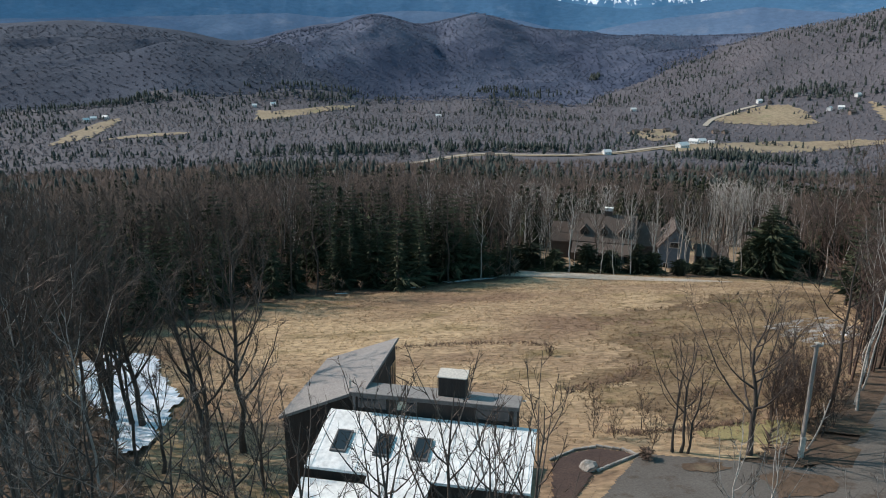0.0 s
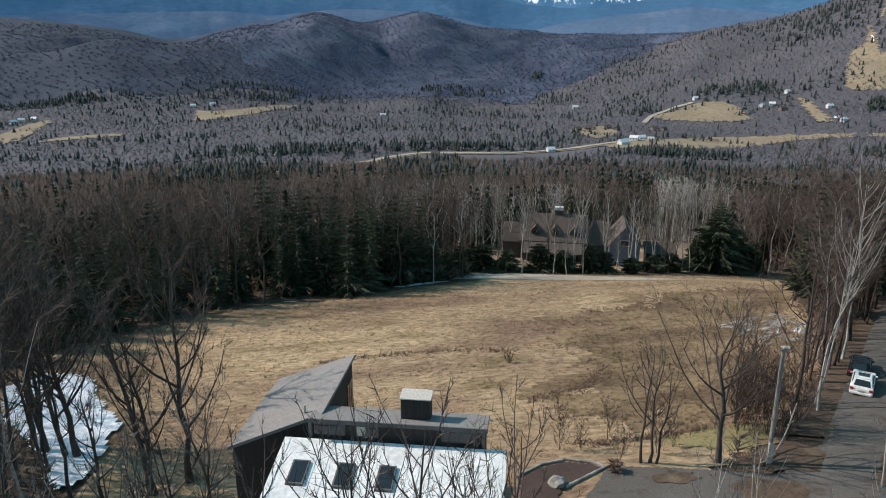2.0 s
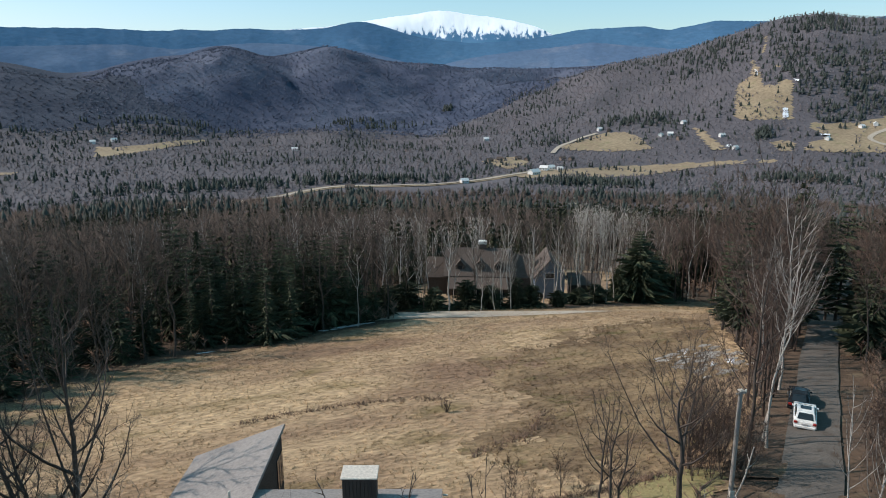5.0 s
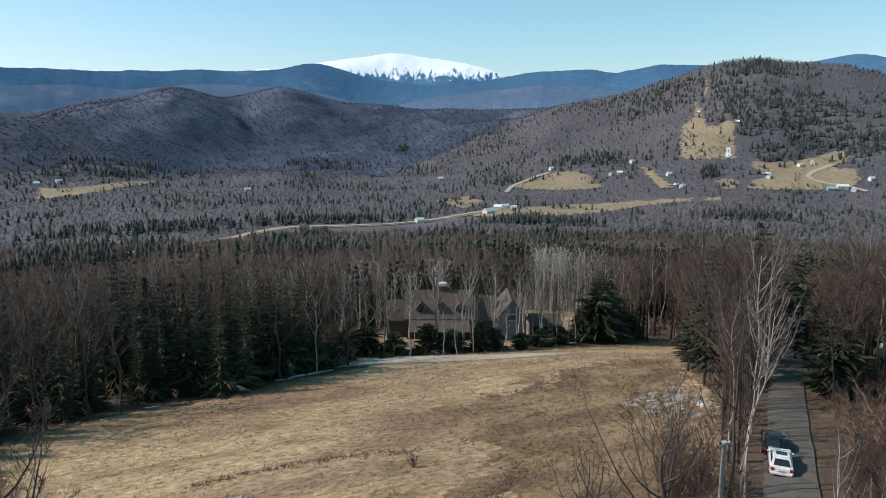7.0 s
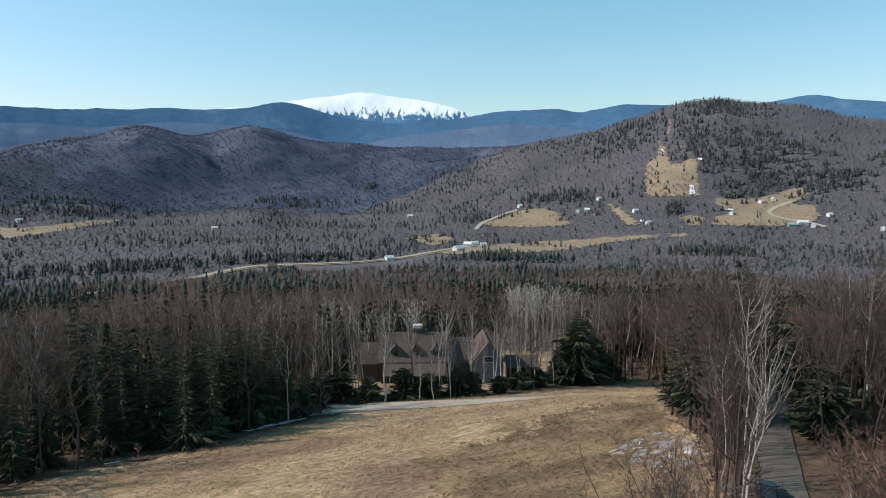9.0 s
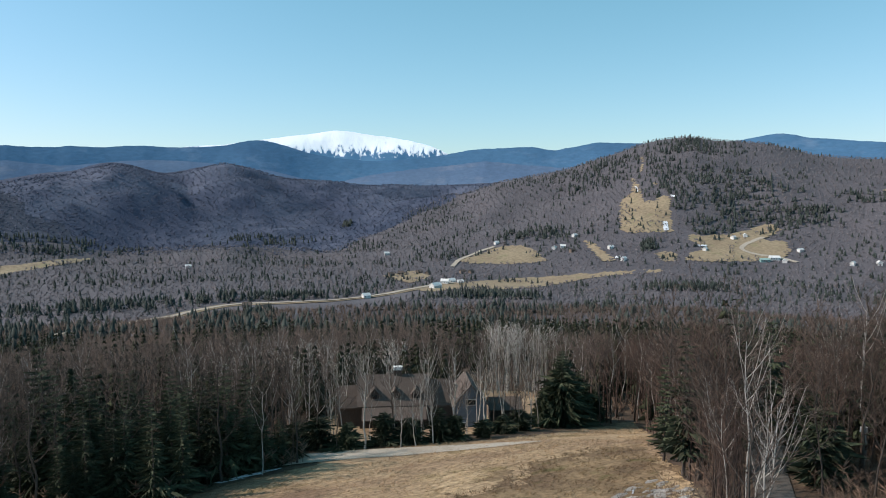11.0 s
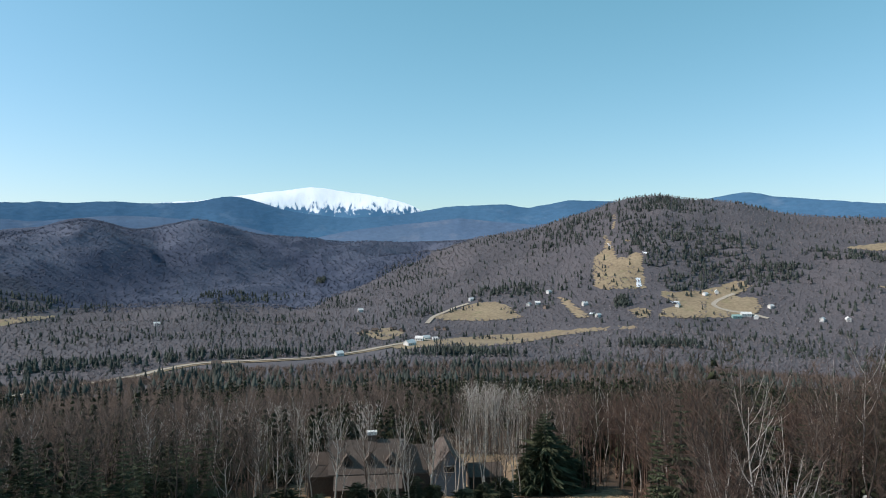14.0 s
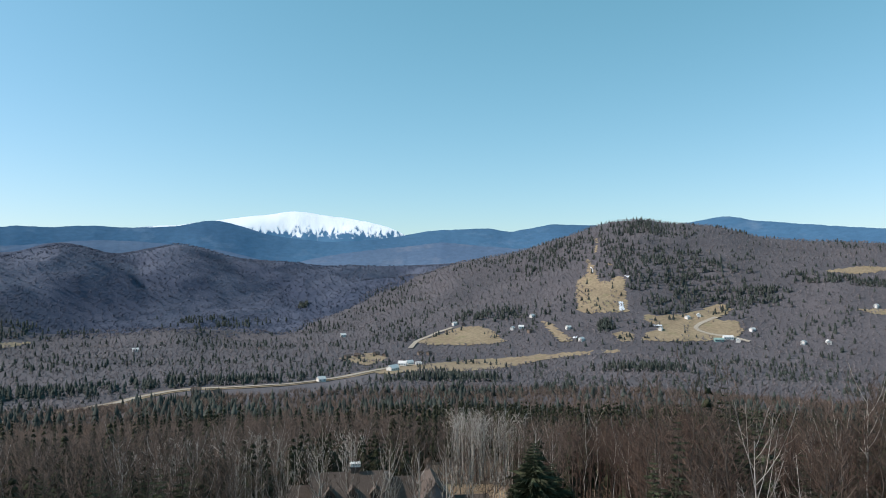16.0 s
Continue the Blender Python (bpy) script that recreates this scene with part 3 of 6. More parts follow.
def bare_tree(seed, height, limbs=11, subs=5, twigs=5, spread=0.28, first=0.3, stems=1, thick=0.016, lean=0.05, upright=0.6, fat=1.0, cheap=False, dome=False, light=False):
    """Trunk and limbs, and the finer branches, of a leafless tree; two Parts."""
    r = np.random.RandomState(seed)
    wood, fine = Parts(), Parts()
    for s in range(stems):
        h = height * (1 if s == 0 else 0.65 + 0.3 * r.rand())
        off = np.array([r.normal() * 0.25, r.normal() * 0.25, 0]) * (stems > 1)
        tilt = np.array([r.normal(), r.normal(), 0]) * (lean + 0.07 * (stems > 1))
        tt = np.linspace(0, 1, 9)
        wob = np.cumsum(r.normal(size=(9, 3)) * [0.012, 0.012, 0], axis=0) * h
        axis = np.stack([tt * 0, tt * 0, tt * h], 1) + tilt * (tt ** 1.3)[:, None] * h + wob + off
        rad = h * thick * (1 - tt) ** 0.8 + h * 0.0012
        rad[0] *= 1.35
        if cheap:
            wood.tube(axis[::4], rad[::4], 3)
        else:
            wood.tube(axis, rad, 6)
        for k in range(limbs):
            q = first + (0.97 - first) * ((k + r.rand()) / limbs)
            p0 = np.array([np.interp(q, tt, axis[:, c]) for c in range(3)])
            az = k * 2.4 + r.normal() * 0.5
            length = h * spread * (1.15 - 0.75 * (q - first) / (1 - first)) * (0.7 + 0.6 * r.rand())
            if dome:
                length = h * spread * (0.45 + 0.75 * math.sin(math.pi * min(1.0, 0.12 + 0.85 * (q - first) / (1 - first)))) * (0.7 + 0.6 * r.rand())
            out = np.array([math.cos(az), math.sin(az), 0])
            uu = np.linspace(0, 1, 5)
            bend = upright * (0.7 + 0.6 * r.rand())
            limb = p0 + out * (length * uu * (1 - 0.25 * uu))[:, None] + np.array([0, 0, 1]) * (length * bend * (uu * 0.7 + 0.45 * uu ** 2))[:, None] + np.cumsum(r.normal(size=(5, 3)), axis=0) * length * 0.03 * uu[:, None]
            r0 = np.interp(q, tt, rad) * (0.55 if thick > 0.009 else 0.4)
            if cheap:
                wood.spikes(limb[:1], limb[-1:], r0)
            else:
                wood.tube(limb, r0 * (1 - uu) ** 0.9 + h * 0.0009, 4)
            for j in range(subs):
                w = 0.25 + 0.75 * (j + r.rand()) / subs
                b0 = np.array([np.interp(w, uu, limb[:, c]) for c in range(3)])
                d = out * 0.6 + np.array([r.normal() * 0.6, r.normal() * 0.6, 0.35 + 0.5 * r.rand() + bend * 0.3])
                d /= np.linalg.norm(d)
                ln = length * (0.5 - 0.22 * w) * (0.6 + 0.7 * r.rand())
                mid = b0 + d * ln * 0.5 + r.normal(size=3) * ln * 0.06
                end = b0 + d * ln + np.array([0, 0, ln * 0.15])
                if cheap or light:
                    fine.spikes([b0], [end], fat * h * 0.0016)
                else:
                    fine.tube([b0, mid, end], [fat * h * 0.0016, fat * h * 0.0011, fat * h * 0.0005], 3)
                tw = r.rand(twigs)
                tb = b0 + (end - b0) * (0.2 + 0.8 * tw)[:, None]
                td = d * 0.7 + r.normal(size=(twigs, 3)) * 0.55 + [0, 0, 0.25]
                fine.spikes(tb, tb + td * ln * (0.35 + 0.4 * r.rand(twigs))[:, None], fat * h * 0.0010)
    return wood, fine


def fir_tree(seed, height, width, whorls=22, boughs=7, tufts=6, bare=0.04, ragged=0.2, droop=0.25, top=0.85, needle=0.085):
    """Trunk and boughs of a conifer; two Parts."""
    r = np.random.RandomState(seed)
    wood, crown = Parts(), Parts()
    tt = np.linspace(0, 1, 6)
    wood.tube(np.stack([tt * 0 + 0.01 * height * np.sin(tt * 3), tt * 0, tt * height * 0.97], 1), height * 0.014 * (1 - tt * 0.93), 6)
    for k in range(whorls):
        q = bare + (1 - bare) * (k + 0.3 * r.rand()) / whorls
        reach_ = width / 2 * (1 - q) ** top * (1 + ragged * r.normal()) + height * 0.012
        for j in range(boughs):
            az = 2 * math.pi * (j + 0.7 * r.rand()) / boughs + k
            ln = max(0.15, reach_ * (0.7 + 0.5 * r.rand()))
            out = np.array([math.cos(az), math.sin(az), 0.12 - droop * (1 - q)])
            side = np.array([-math.sin(az), math.cos(az), 0])
            p0 = np.array([0, 0, q * height])
            u = (np.arange(tufts) + r.rand(tufts)) / tufts
            base = p0 + out * (ln * u * 0.75)[:, None]
            sgn = np.where(np.arange(tufts) % 2, 1, -1)
            tip = base + out * (ln * 0.38) + side * (sgn * ln * 0.26 * (1.1 - u))[:, None] + r.normal(size=(tufts, 3)) * ln * 0.07 + [0, 0, -ln * 0.05]
            crown.spikes(base, tip, ln * needle + height * 0.0015, 3)
    return wood, crown


def tree_thing(name, wood, fine, m_wood, m_fine, label, fine_name, category="tree"):
    ob = empty(name)
    child("trunk", wood.mesh("trunk", m_wood, True), ob)
    child(fine_name, fine.mesh(fine_name, m_fine), ob)
    return tagged(ob, label, category)


def at(ob, x, y, rz=0.0, s=1.0, sink=0.1, rx=0.0, ry=0.0):
    ob.matrix_world = pose(x, y, float(land(x, y)) - sink, rx, ry, rz) @ Matrix.Scale(s, 4)
    return ob


def place_copy(ob, x, y, rz, s, sink=0.1, rx=0.0, ry=0.0):
    c = copy_thing(ob, pose(x, y, float(land(x, y)) - sink, rx, ry, rz))
    c.scale = (s, s, s)
    return c


def stamp(name, templates, xs, ys, scale, mat, label, category, seed=0, sink=0.2, tall=None, smooth=False):
    """Many small far things joined in one mesh."""
    r = np.random.RandomState(seed)
    which = r.randint(len(templates), size=len(xs))
    V, F, n = [], [], 0
    for k, (tv, tf) in enumerate(templates):
        sel = np.where(which == k)[0]
        if not len(sel):
            continue
        tf = np.asarray(tf)
        a = r.rand(len(sel)) * 2 * np.pi
        c, s = np.cos(a)[:, None], np.sin(a)[:, None]
        sc = scale[sel][:, None]
        hz = sc if tall is None else tall[sel][:, None]
        x, y, z = tv[None, :, 0], tv[None, :, 1], tv[None, :, 2]
        px, py = xs[sel][:, None] + sc * (x * c - y * s), ys[sel][:, None] + sc * (x * s + y * c)
        pz = land(xs[sel], ys[sel])[:, None] - sink + hz * z
        V.append(np.stack([px, py, pz], -1).reshape(-1, 3))
        F.append((tf[None] + (n + np.arange(len(sel)) * len(tv))[:, None, None]).reshape(-1, 3))
        n += len(sel) * len(tv)
    V, F = np.concatenate(V), np.concatenate(F)
    me = bpy.data.meshes.new(name)
    me.vertices.add(len(V))
    me.vertices.foreach_set("co", V.ravel())
    me.loops.add(len(F) * 3)
    me.loops.foreach_set("vertex_index", F.ravel().astype(np.int32))
    me.polygons.add(len(F))
    me.polygons.foreach_set("loop_start", np.arange(0, len(F) * 3, 3, dtype=np.int32))
    me.materials.append(mat)
    if smooth:
        me.polygons.foreach_set("use_smooth", np.ones(len(F), bool))
    me.update(calc_edges=True)
    return tagged(new(name, me), label, category, kind="stuff")


def tris(parts):
    v, f = parts.arrays()
    out = []
    for q in f:
        out.append((q[0], q[1], q[2]))
        if len(q) == 4:
            out.append((q[0], q[2], q[3]))
    return v, np.array(out)


def both(a, b):
    v0, f0 = tris(a)
    v1, f1 = tris(b)
    return np.concatenate([v0, v1]), np.concatenate([f0, f1 + len(v0)])


HOUSE = [(-9, 53), (3, 51), (14, 46), (11, 26), (-6, 28), (-11, 42)]


def clear(x, y, m=2.0):
    """True where no tree may stand: the meadow, road, drives and houses."""
    c = inside(x, y, MEADOW) | inside(x, y, LAWN2) | inside(x, y, HOUSE)
    c |= on_line(x, y, ROAD) < 3.2 + m * 0.4
    c |= inside(x, y, [(17, 44.2), (28, 41), (37.5, 50), (43, 48), (40, 40), (34, 30), (22, 22), (10, 24)])
    c |= np.hypot(x, y) < 13
    r, az = np.hypot(x, y), np.degrees(np.arctan2(x, y))
    c |= (az > 10) & (az < 33) & (r > 100) & (r < 150)
    return c


def scatter(n, r0, r1, az0, az1, gap, seed):
    r = np.random.RandomState(seed)
    a, rr = np.radians(az0 + (az1 - az0) * r.rand(n)), np.sqrt(r0 ** 2 + (r1 ** 2 - r0 ** 2) * r.rand(n))
    x, y = rr * np.sin(a), rr * np.cos(a)
    seen, keep = {}, []
    for i in range(n):
        c = (int(x[i] // gap), int(y[i] // gap))
        if c in seen:
            continue
        seen[c] = 1
        keep.append(i)
    return x[keep], y[keep]

# ---- woods: nearest trees as things ----
GREY = [tree_thing("bare_tree", *bare_tree(100 + k, 14 + 1.1 * (k % 3), limbs=11, subs=5, twigs=8, spread=0.24, first=0.3, fat=1.35, thick=0.0085, dome=True, light=True, upright=1.0), M_BARK, M_TWIG, "leafless grey-brown hardwood tree in the wood", "crown") for k in range(5)]
BIRCH = [tree_thing("birch_tree", *bare_tree(200 + k, 15, limbs=9, subs=4, twigs=5, spread=0.15, first=0.45, thick=0.0062, upright=1.4, lean=0.04, light=True, dome=True), M_BIRCH, M_BTWIG, "slender leafless white-barked birch in the wood", "crown") for k in range(3)]
FIR = [tree_thing("fir_tree", *fir_tree(300 + k, 14, 5.2 + 0.6 * k, 21, 7, 8, ragged=0.25, needle=0.042), M_BARK, M_NEEDLE, "dark green conifer at the edge of the wood", "crown") for k in range(3)]
_near = dict(grey=0, birch=0, fir=0)
_x, _y = scatter(9000, 30, 215, -38, 66, 3.7, 1)
_r = np.hypot(_x, _y)
_az = np.degrees(np.arctan2(_x, _y))
_ok = ~clear(_x, _y) & ~((_r < 60) & (_az > -22) & (_az < 30)) & (_r > 42) & ~((_az > 38) & (_r < 88))
_x, _y, _r, _az = _x[_ok], _y[_ok], _r[_ok], _az[_ok]
_o = np.argsort(_r)
_x, _y, _r, _az = _x[_o], _y[_o], _r[_o], _az[_o]
_kind = np.random.RandomState(4).rand(len(_x))
_conif = vnoise(_x / 28, _y / 28, 40)
rest = dict(grey=[], birch=[], fir=[])
_used = set()
for _i in range(len(_x)):
    if _r[_i] > 95 and (_conif[_i] > 0.66 and _kind[_i] < 0.55 or _kind[_i] < (0.16 if _az[_i] < 8 else 0.06)):
        _t, _pool, _cap2 = "fir", FIR, 95
    elif _kind[_i] > (0.97 if _az[_i] < 6 else 0.93):
        _t, _pool, _cap2 = "birch", BIRCH, 90
    else:
        _t, _pool, _cap2 = "grey", GREY, 230
    if _near[_t] >= _cap2:
        rest[_t].append(_i)
        continue
    _near[_t] += 1
    _src = _pool[_i % len(_pool)]
    _s2 = 0.8 + 0.45 * rng.rand()
    if _src.name in _used:
        place_copy(_src, _x[_i], _y[_i], rng.rand() * 360, _s2)
    else:
        _used.add(_src.name)
        at(_src, _x[_i], _y[_i], rng.rand() * 360, _s2)

# the rest of the wood behind them
T_GREY = [both(*bare_tree(400 + k, 1.0, limbs=8, subs=3, twigs=4, spread=0.25, first=0.32, fat=2.3, thick=0.0085, cheap=True, dome=True, upright=1.0)) for k in range(5)]
T_BIRCH = [both(*bare_tree(420 + k, 1.0, limbs=7, subs=2, twigs=3, spread=0.15, first=0.45, thick=0.0075, upright=1.4, fat=2.0, cheap=True, dome=True)) for k in range(3)]


def jag_fir(seed):
    """A mid-distance conifer: whorls of jagged boughs."""
    r = np.random.RandomState(seed)
    p = Parts()
    for k in range(11):
        q = 0.08 + 0.9 * (k + 0.4 * r.rand()) / 11
        a = np.arange(5) * 1.2566 + r.rand(5) * 0.8
        ln = (0.20 * (1 - q) ** 0.8 + 0.015) * (0.6 + 0.8 * r.rand(5))
        b = np.tile([0.0, 0.0, q + 0.03], (5, 1))
        p.spikes(b, b + np.stack([np.cos(a) * ln, np.sin(a) * ln, -0.25 * ln - 0.02], 1), ln * 0.42 + 0.006)
    return tris(p)


T_FIR = [jag_fir(440 + k) for k in range(5)]


def brush(seed, n=14, thick=0.012):
    """A far leafless crown: a thin stem and a spray of spikes."""
    r = np.random.RandomState(seed)
    p = Parts()
    p.spikes([[0, 0, 0]], [[0, 0, 0.9]], 0.018)
    h = 0.35 + 0.45 * r.rand(n)
    a = r.rand(n) * 6.28
    b = np.stack([0 * h, 0 * h, h], 1)
    ln = 0.22 + 0.16 * r.rand(n)
    p.spikes(b, b + np.stack([np.cos(a) * ln, np.sin(a) * ln, 0.12 + 0.25 * r.rand(n)], 1), thick)
    return tris(p)


def broom(seed, n=11, thick=0.016, wide=0.30):
    """A leafless crown far off: branches fanning from a short stem to a rounded top."""
    r = np.random.RandomState(seed)
    p = Parts()
    p.spikes([[0, 0, 0]], [[0, 0, 0.62]], 0.016)
    a, th = np.arange(n) * 2.4 + r.rand(n), np.sqrt((np.arange(n) + 0.5) / n) * 1.5
    b = np.stack([0 * a, 0 * a, 0.22 + 0.3 * r.rand(n)], 1)
    k = 0.85 + 0.3 * r.rand(n)
    p.spikes(b, np.stack([np.cos(a) * np.sin(th) * wide * k, np.sin(a) * np.sin(th) * wide * k, 0.60 + 0.36 * np.cos(th) * k], 1), thick)
    return tris(p)


def cone_fir(seed):
    r = np.random.RandomState(seed)
    V, F = [], []
    for k, (z0, z1, w) in enumerate(((0.08, 0.55, 0.22), (0.35, 0.8, 0.16), (0.6, 1.0, 0.10))):
        a = np.linspace(0, 2 * np.pi, 6, endpoint=False) + r.rand()
        ww = w * (0.75 + 0.5 * r.rand(6))
        n = len(V)
        V += [(math.cos(q) * s, math.sin(q) * s, z0 + 0.06 * r.normal()) for q, s in zip(a, ww)] + [(0, 0, z1)]
        F += [(n + i, n + (i + 1) % 6, n + 6) for i in range(6)]
    return np.array(V), np.array(F)


for _t, _tmpl, _m, _lb, _cat in (("grey", T_GREY, M_WOODS, "mass of leafless grey-brown hardwoods on the slope", "woods"), ("birch", T_BIRCH, M_BTWIG, "leafless birches among the hardwoods", "woods"), ("fir", T_FIR, M_NEEDLE, "dark conifers among the hardwoods", "woods")):
    _i2 = np.array(rest[_t], int)
    if _t == "grey":
        _i3, _i2 = _i2[_az[_i2] > 33], _i2[_az[_i2] <= 33]
        # right-hand trees get the darkened copy in place of shade
        stamp("red_brown_woods", _tmpl, _x[_i3], _y[_i3], 12 + 5 * rng.rand(len(_i3)), M_SHADED_REDTWIG, "mass of red-brown leafless hardwoods beside the lane, darkened for shade", _cat, 4)
    if len(_i2):
        stamp("slope_woods" if _t == "grey" else "birch_woods" if _t == "birch" else "conifer_woods", _tmpl, _x[_i2], _y[_i2], 12 + 5 * rng.rand(len(_i2)), _m, _lb, _cat, 3)

_rs = np.random.RandomState(35)
_a, _r3 = np.radians(37 + 27 * _rs.rand(75)), 110 + 190 * _rs.rand(75) ** 0.8
_x, _y = _r3 * np.sin(_a), _r3 * np.cos(_a)
_ok = ~clear(_x, _y)
stamp("lane_conifers", T_FIR, _x[_ok], _y[_ok], 15 + 5 * _rs.rand(_ok.sum()), M_NEEDLE, "tall dark conifers above the leafless woods by the lane", "woods", 36, tall=17 + 6 * _rs.rand(_ok.sum()))
# slope below, out to the valley
_x, _y = scatter(26000, 205, 560, -38, 66, 6.6, 2)
_ok = ~clear(_x, _y)
_x, _y = _x[_ok], _y[_ok]
_c = fbm(_x / 70, _y / 70, 41, 3) + 0.10 * np.clip((np.degrees(np.arctan2(_x, _y)) - 22) / 14, 0, 1)
_k = rng.rand(len(_x))
_right = np.clip((np.degrees(np.arctan2(_x, _y)) - 26) / 10, 0, 1)
_az = np.degrees(np.arctan2(_x, _y))
_isfir = (_c > 0.61) & (_k < 0.36 + 0.3 * _right) | (_k < 0.03 + 0.12 * _right) | (_c > 0.5) & (_k < 0.32) & (_az > 17) & (np.hypot(_x, _y) > 300)
_isbirch = ~_isfir & (_k > 0.9)
_g = ~_isfir & ~_isbirch
_near_g, _far_g = _g & (np.hypot(_x, _y) < 360), _g & (np.hypot(_x, _y) >= 360)
stamp("lower_slope_woods", T_GREY, _x[_near_g], _y[_near_g], 12 + 5 * rng.rand(_near_g.sum()), M_WOODS, "mass of leafless grey-brown hardwoods on the lower slope", "woods", 5)
stamp("lower_hardwoods", [broom(480 + k, 16, 0.011) for k in range(5)], _x[_far_g], _y[_far_g], 12 + 5 * rng.rand(_far_g.sum()), M_WOODS, "grey-brown leafless hardwoods further down the slope", "woods", 25)
stamp("lower_slope_birches", T_BIRCH, _x[_isbirch], _y[_isbirch], 12 + 5 * rng.rand(_isbirch.sum()), M_BTWIG, "pale leafless birches on the lower slope", "woods", 6)
stamp("lower_slope_conifers", T_FIR, _x[_isfir], _y[_isfir], 13 + 6 * rng.rand(_isfir.sum()), M_NEEDLE, "dark green conifers on the lower slope", "woods", 7, tall=15 + 8 * rng.rand(_isfir.sum()))

# fields, farm road and the plan of the valley, by bearing and rise from the start
FIELDS = {
    "barn_field": [(20.77, -7.73), (22.16, -7.41), (23.55, -7.22), (25.85, -7.02), (28.59, -6.81), (31.74, -6.61), (34.83, -6.23), (37.84, -5.96), (41.17, -5.76), (40.36, -6.14), (37.0, -6.43), (34.85, -6.76), (31.32, -7.48), (28.15, -7.72), (24.47, -7.68), (22.16, -7.96)],
    "hill_field": [(24.0, -5.43), (25.6, -5.01), (27.55, -4.27), (29.45, -4.07), (30.57, -4.24), (31.26, -4.95), (31.94, -5.3), (30.83, -5.59), (28.12, -5.72), (25.38, -5.66)],
    "slope_field": [(34.23, -3.56), (35.18, -3.64), (36.51, -4.72), (37.17, -5.28), (35.89, -5.4), (34.99, -4.53)],
    "lower_piste": [(37.9, 1.19), (38.49, 1.19), (39.07, 0.11), (39.13, -0.45), (39.71, -0.53), (40.59, -0.01), (41.16, -0.18), (41.19, -0.95), (41.33, -2.23), (41.45, -3.0), (40.43, -3.02), (38.15, -3.15), (37.22, -2.94), (37.09, -1.63), (37.22, -0.63), (38.03, -0.02), (38.13, 0.67)],
    "upper_piste": [(38.64, 1.61), (38.85, 2.25), (38.75, 2.8), (39.1, 2.88), (39.25, 2.25), (39.0, 1.53)],
    "green_field": [(42.06, -3.07), (43.84, -3.12), (45.76, -2.91), (47.42, -2.33), (48.51, -2.11), (49.08, -2.7), (47.67, -3.43), (49.13, -3.39), (49.71, -4.18), (49.21, -4.72), (47.76, -4.91), (47.02, -5.11), (43.56, -5.25), (41.95, -5.13), (42.41, -4.56), (43.49, -3.97), (42.28, -3.58)],
    "lower_green_field": [(39.67, -4.6), (40.9, -4.39), (41.73, -4.62), (41.75, -5.23), (40.53, -5.35)],
    "side_piste": [(39.48, 1.18), (39.8, 1.18), (40.2, 0.67), (40.1, 0.33), (39.7, 0.67)],
    "river_field": [(-10.9, -4.81), (-9.43, -4.95), (-7.34, -4.82), (-5.53, -4.57), (-2.53, -4.56), (-3.69, -4.89), (-6.65, -5.25), (-8.78, -5.54), (-11.2, -5.66)],
    "west_field": [(-26, -7.0), (-23.5, -5.8), (-20.9, -5.1), (-20.4, -5.3), (-22.5, -6.5)],
    "west_strip": [(-23.9, -6.85), (-19.7, -6.35), (-15.8, -6.35), (-16, -6.55), (-19.4, -6.65)],
    "glade": [(18.0, -6.6), (21.2, -6.1), (22.4, -6.7), (20.5, -7.3)],
    "ridge_field": [(54.5, 0.2), (57.5, 0.6), (60, 0.3), (57, -0.1)],
    "road_field": [(56.5, -2.4), (61, -2.3), (64, -2.8), (58, -2.9)],
}
PLAN = {}
for _n, _q in FIELDS.items():
    _q = np.array(_q + _q[:1])
    _u = np.linspace(0, len(_q) - 1, 4 * len(_q))
    _fx, _fy = reach(np.interp(_u, np.arange(len(_q)), _q[:, 0]), np.interp(_u, np.arange(len(_q)), _q[:, 1]))
    PLAN[_n] = list(zip(_fx.tolist(), _fy.tolist()))
for _n, _p in PLAN.items():
    drape(_n, _p, 9.0, 1.2, M_FIELD, "dry tan hayfield in the wooded valley" if "piste" not in _n else "bare tan ski run cut through woods", "field" if "piste" not in _n else "ski run", 5.0)
_fx, _fy = reach(np.linspace(-6, 24.5, 60), np.interp(np.linspace(-6, 24.5, 60), FARROAD_AZ, FARROAD_EL))
FAR_ROAD = list(zip(_fx.tolist(), _fy.tolist()))
ribbon("road_verge", FAR_ROAD, 30.0, 1.0, M_FIELD, "tan grass strip along the valley road", "field", 14.0, 0.0)
ribbon("valley_road", FAR_ROAD, 12.0, 2.0, M_GRAVEL, "pale road across the valley floor", "road", 14.0, 0.0)
_q = [(24.0, -5.9), (24.6, -5.3), (26.0, -4.75), (27.6, -4.2)]
_fx, _fy = reach([a for a, b in _q], [b for a, b in _q])
HILL_ROAD = list(zip(_fx.tolist(), _fy.tolist()))
ribbon("hill_road", HILL_ROAD, 11.0, 2.0, M_GRAVEL, "pale track climbing beside the hill field", "road", 10.0, 0.0)
_q = [(49.9, -5.0), (49.2, -4.85), (48.5, -4.63), (47.0, -4.53), (46.05, -4.2), (46.25, -3.89), (46.95, -3.54), (47.7, -3.25)]
_fx, _fy = reach([a for a, b in _q], [b for a, b in _q])
FARM_ROAD = list(zip(_fx.tolist(), _fy.tolist()))
ribbon("farm_road", FARM_ROAD, 11.0, 2.0, M_GRAVEL, "pale lane winding up through fields", "road", 10.0, 0.0)


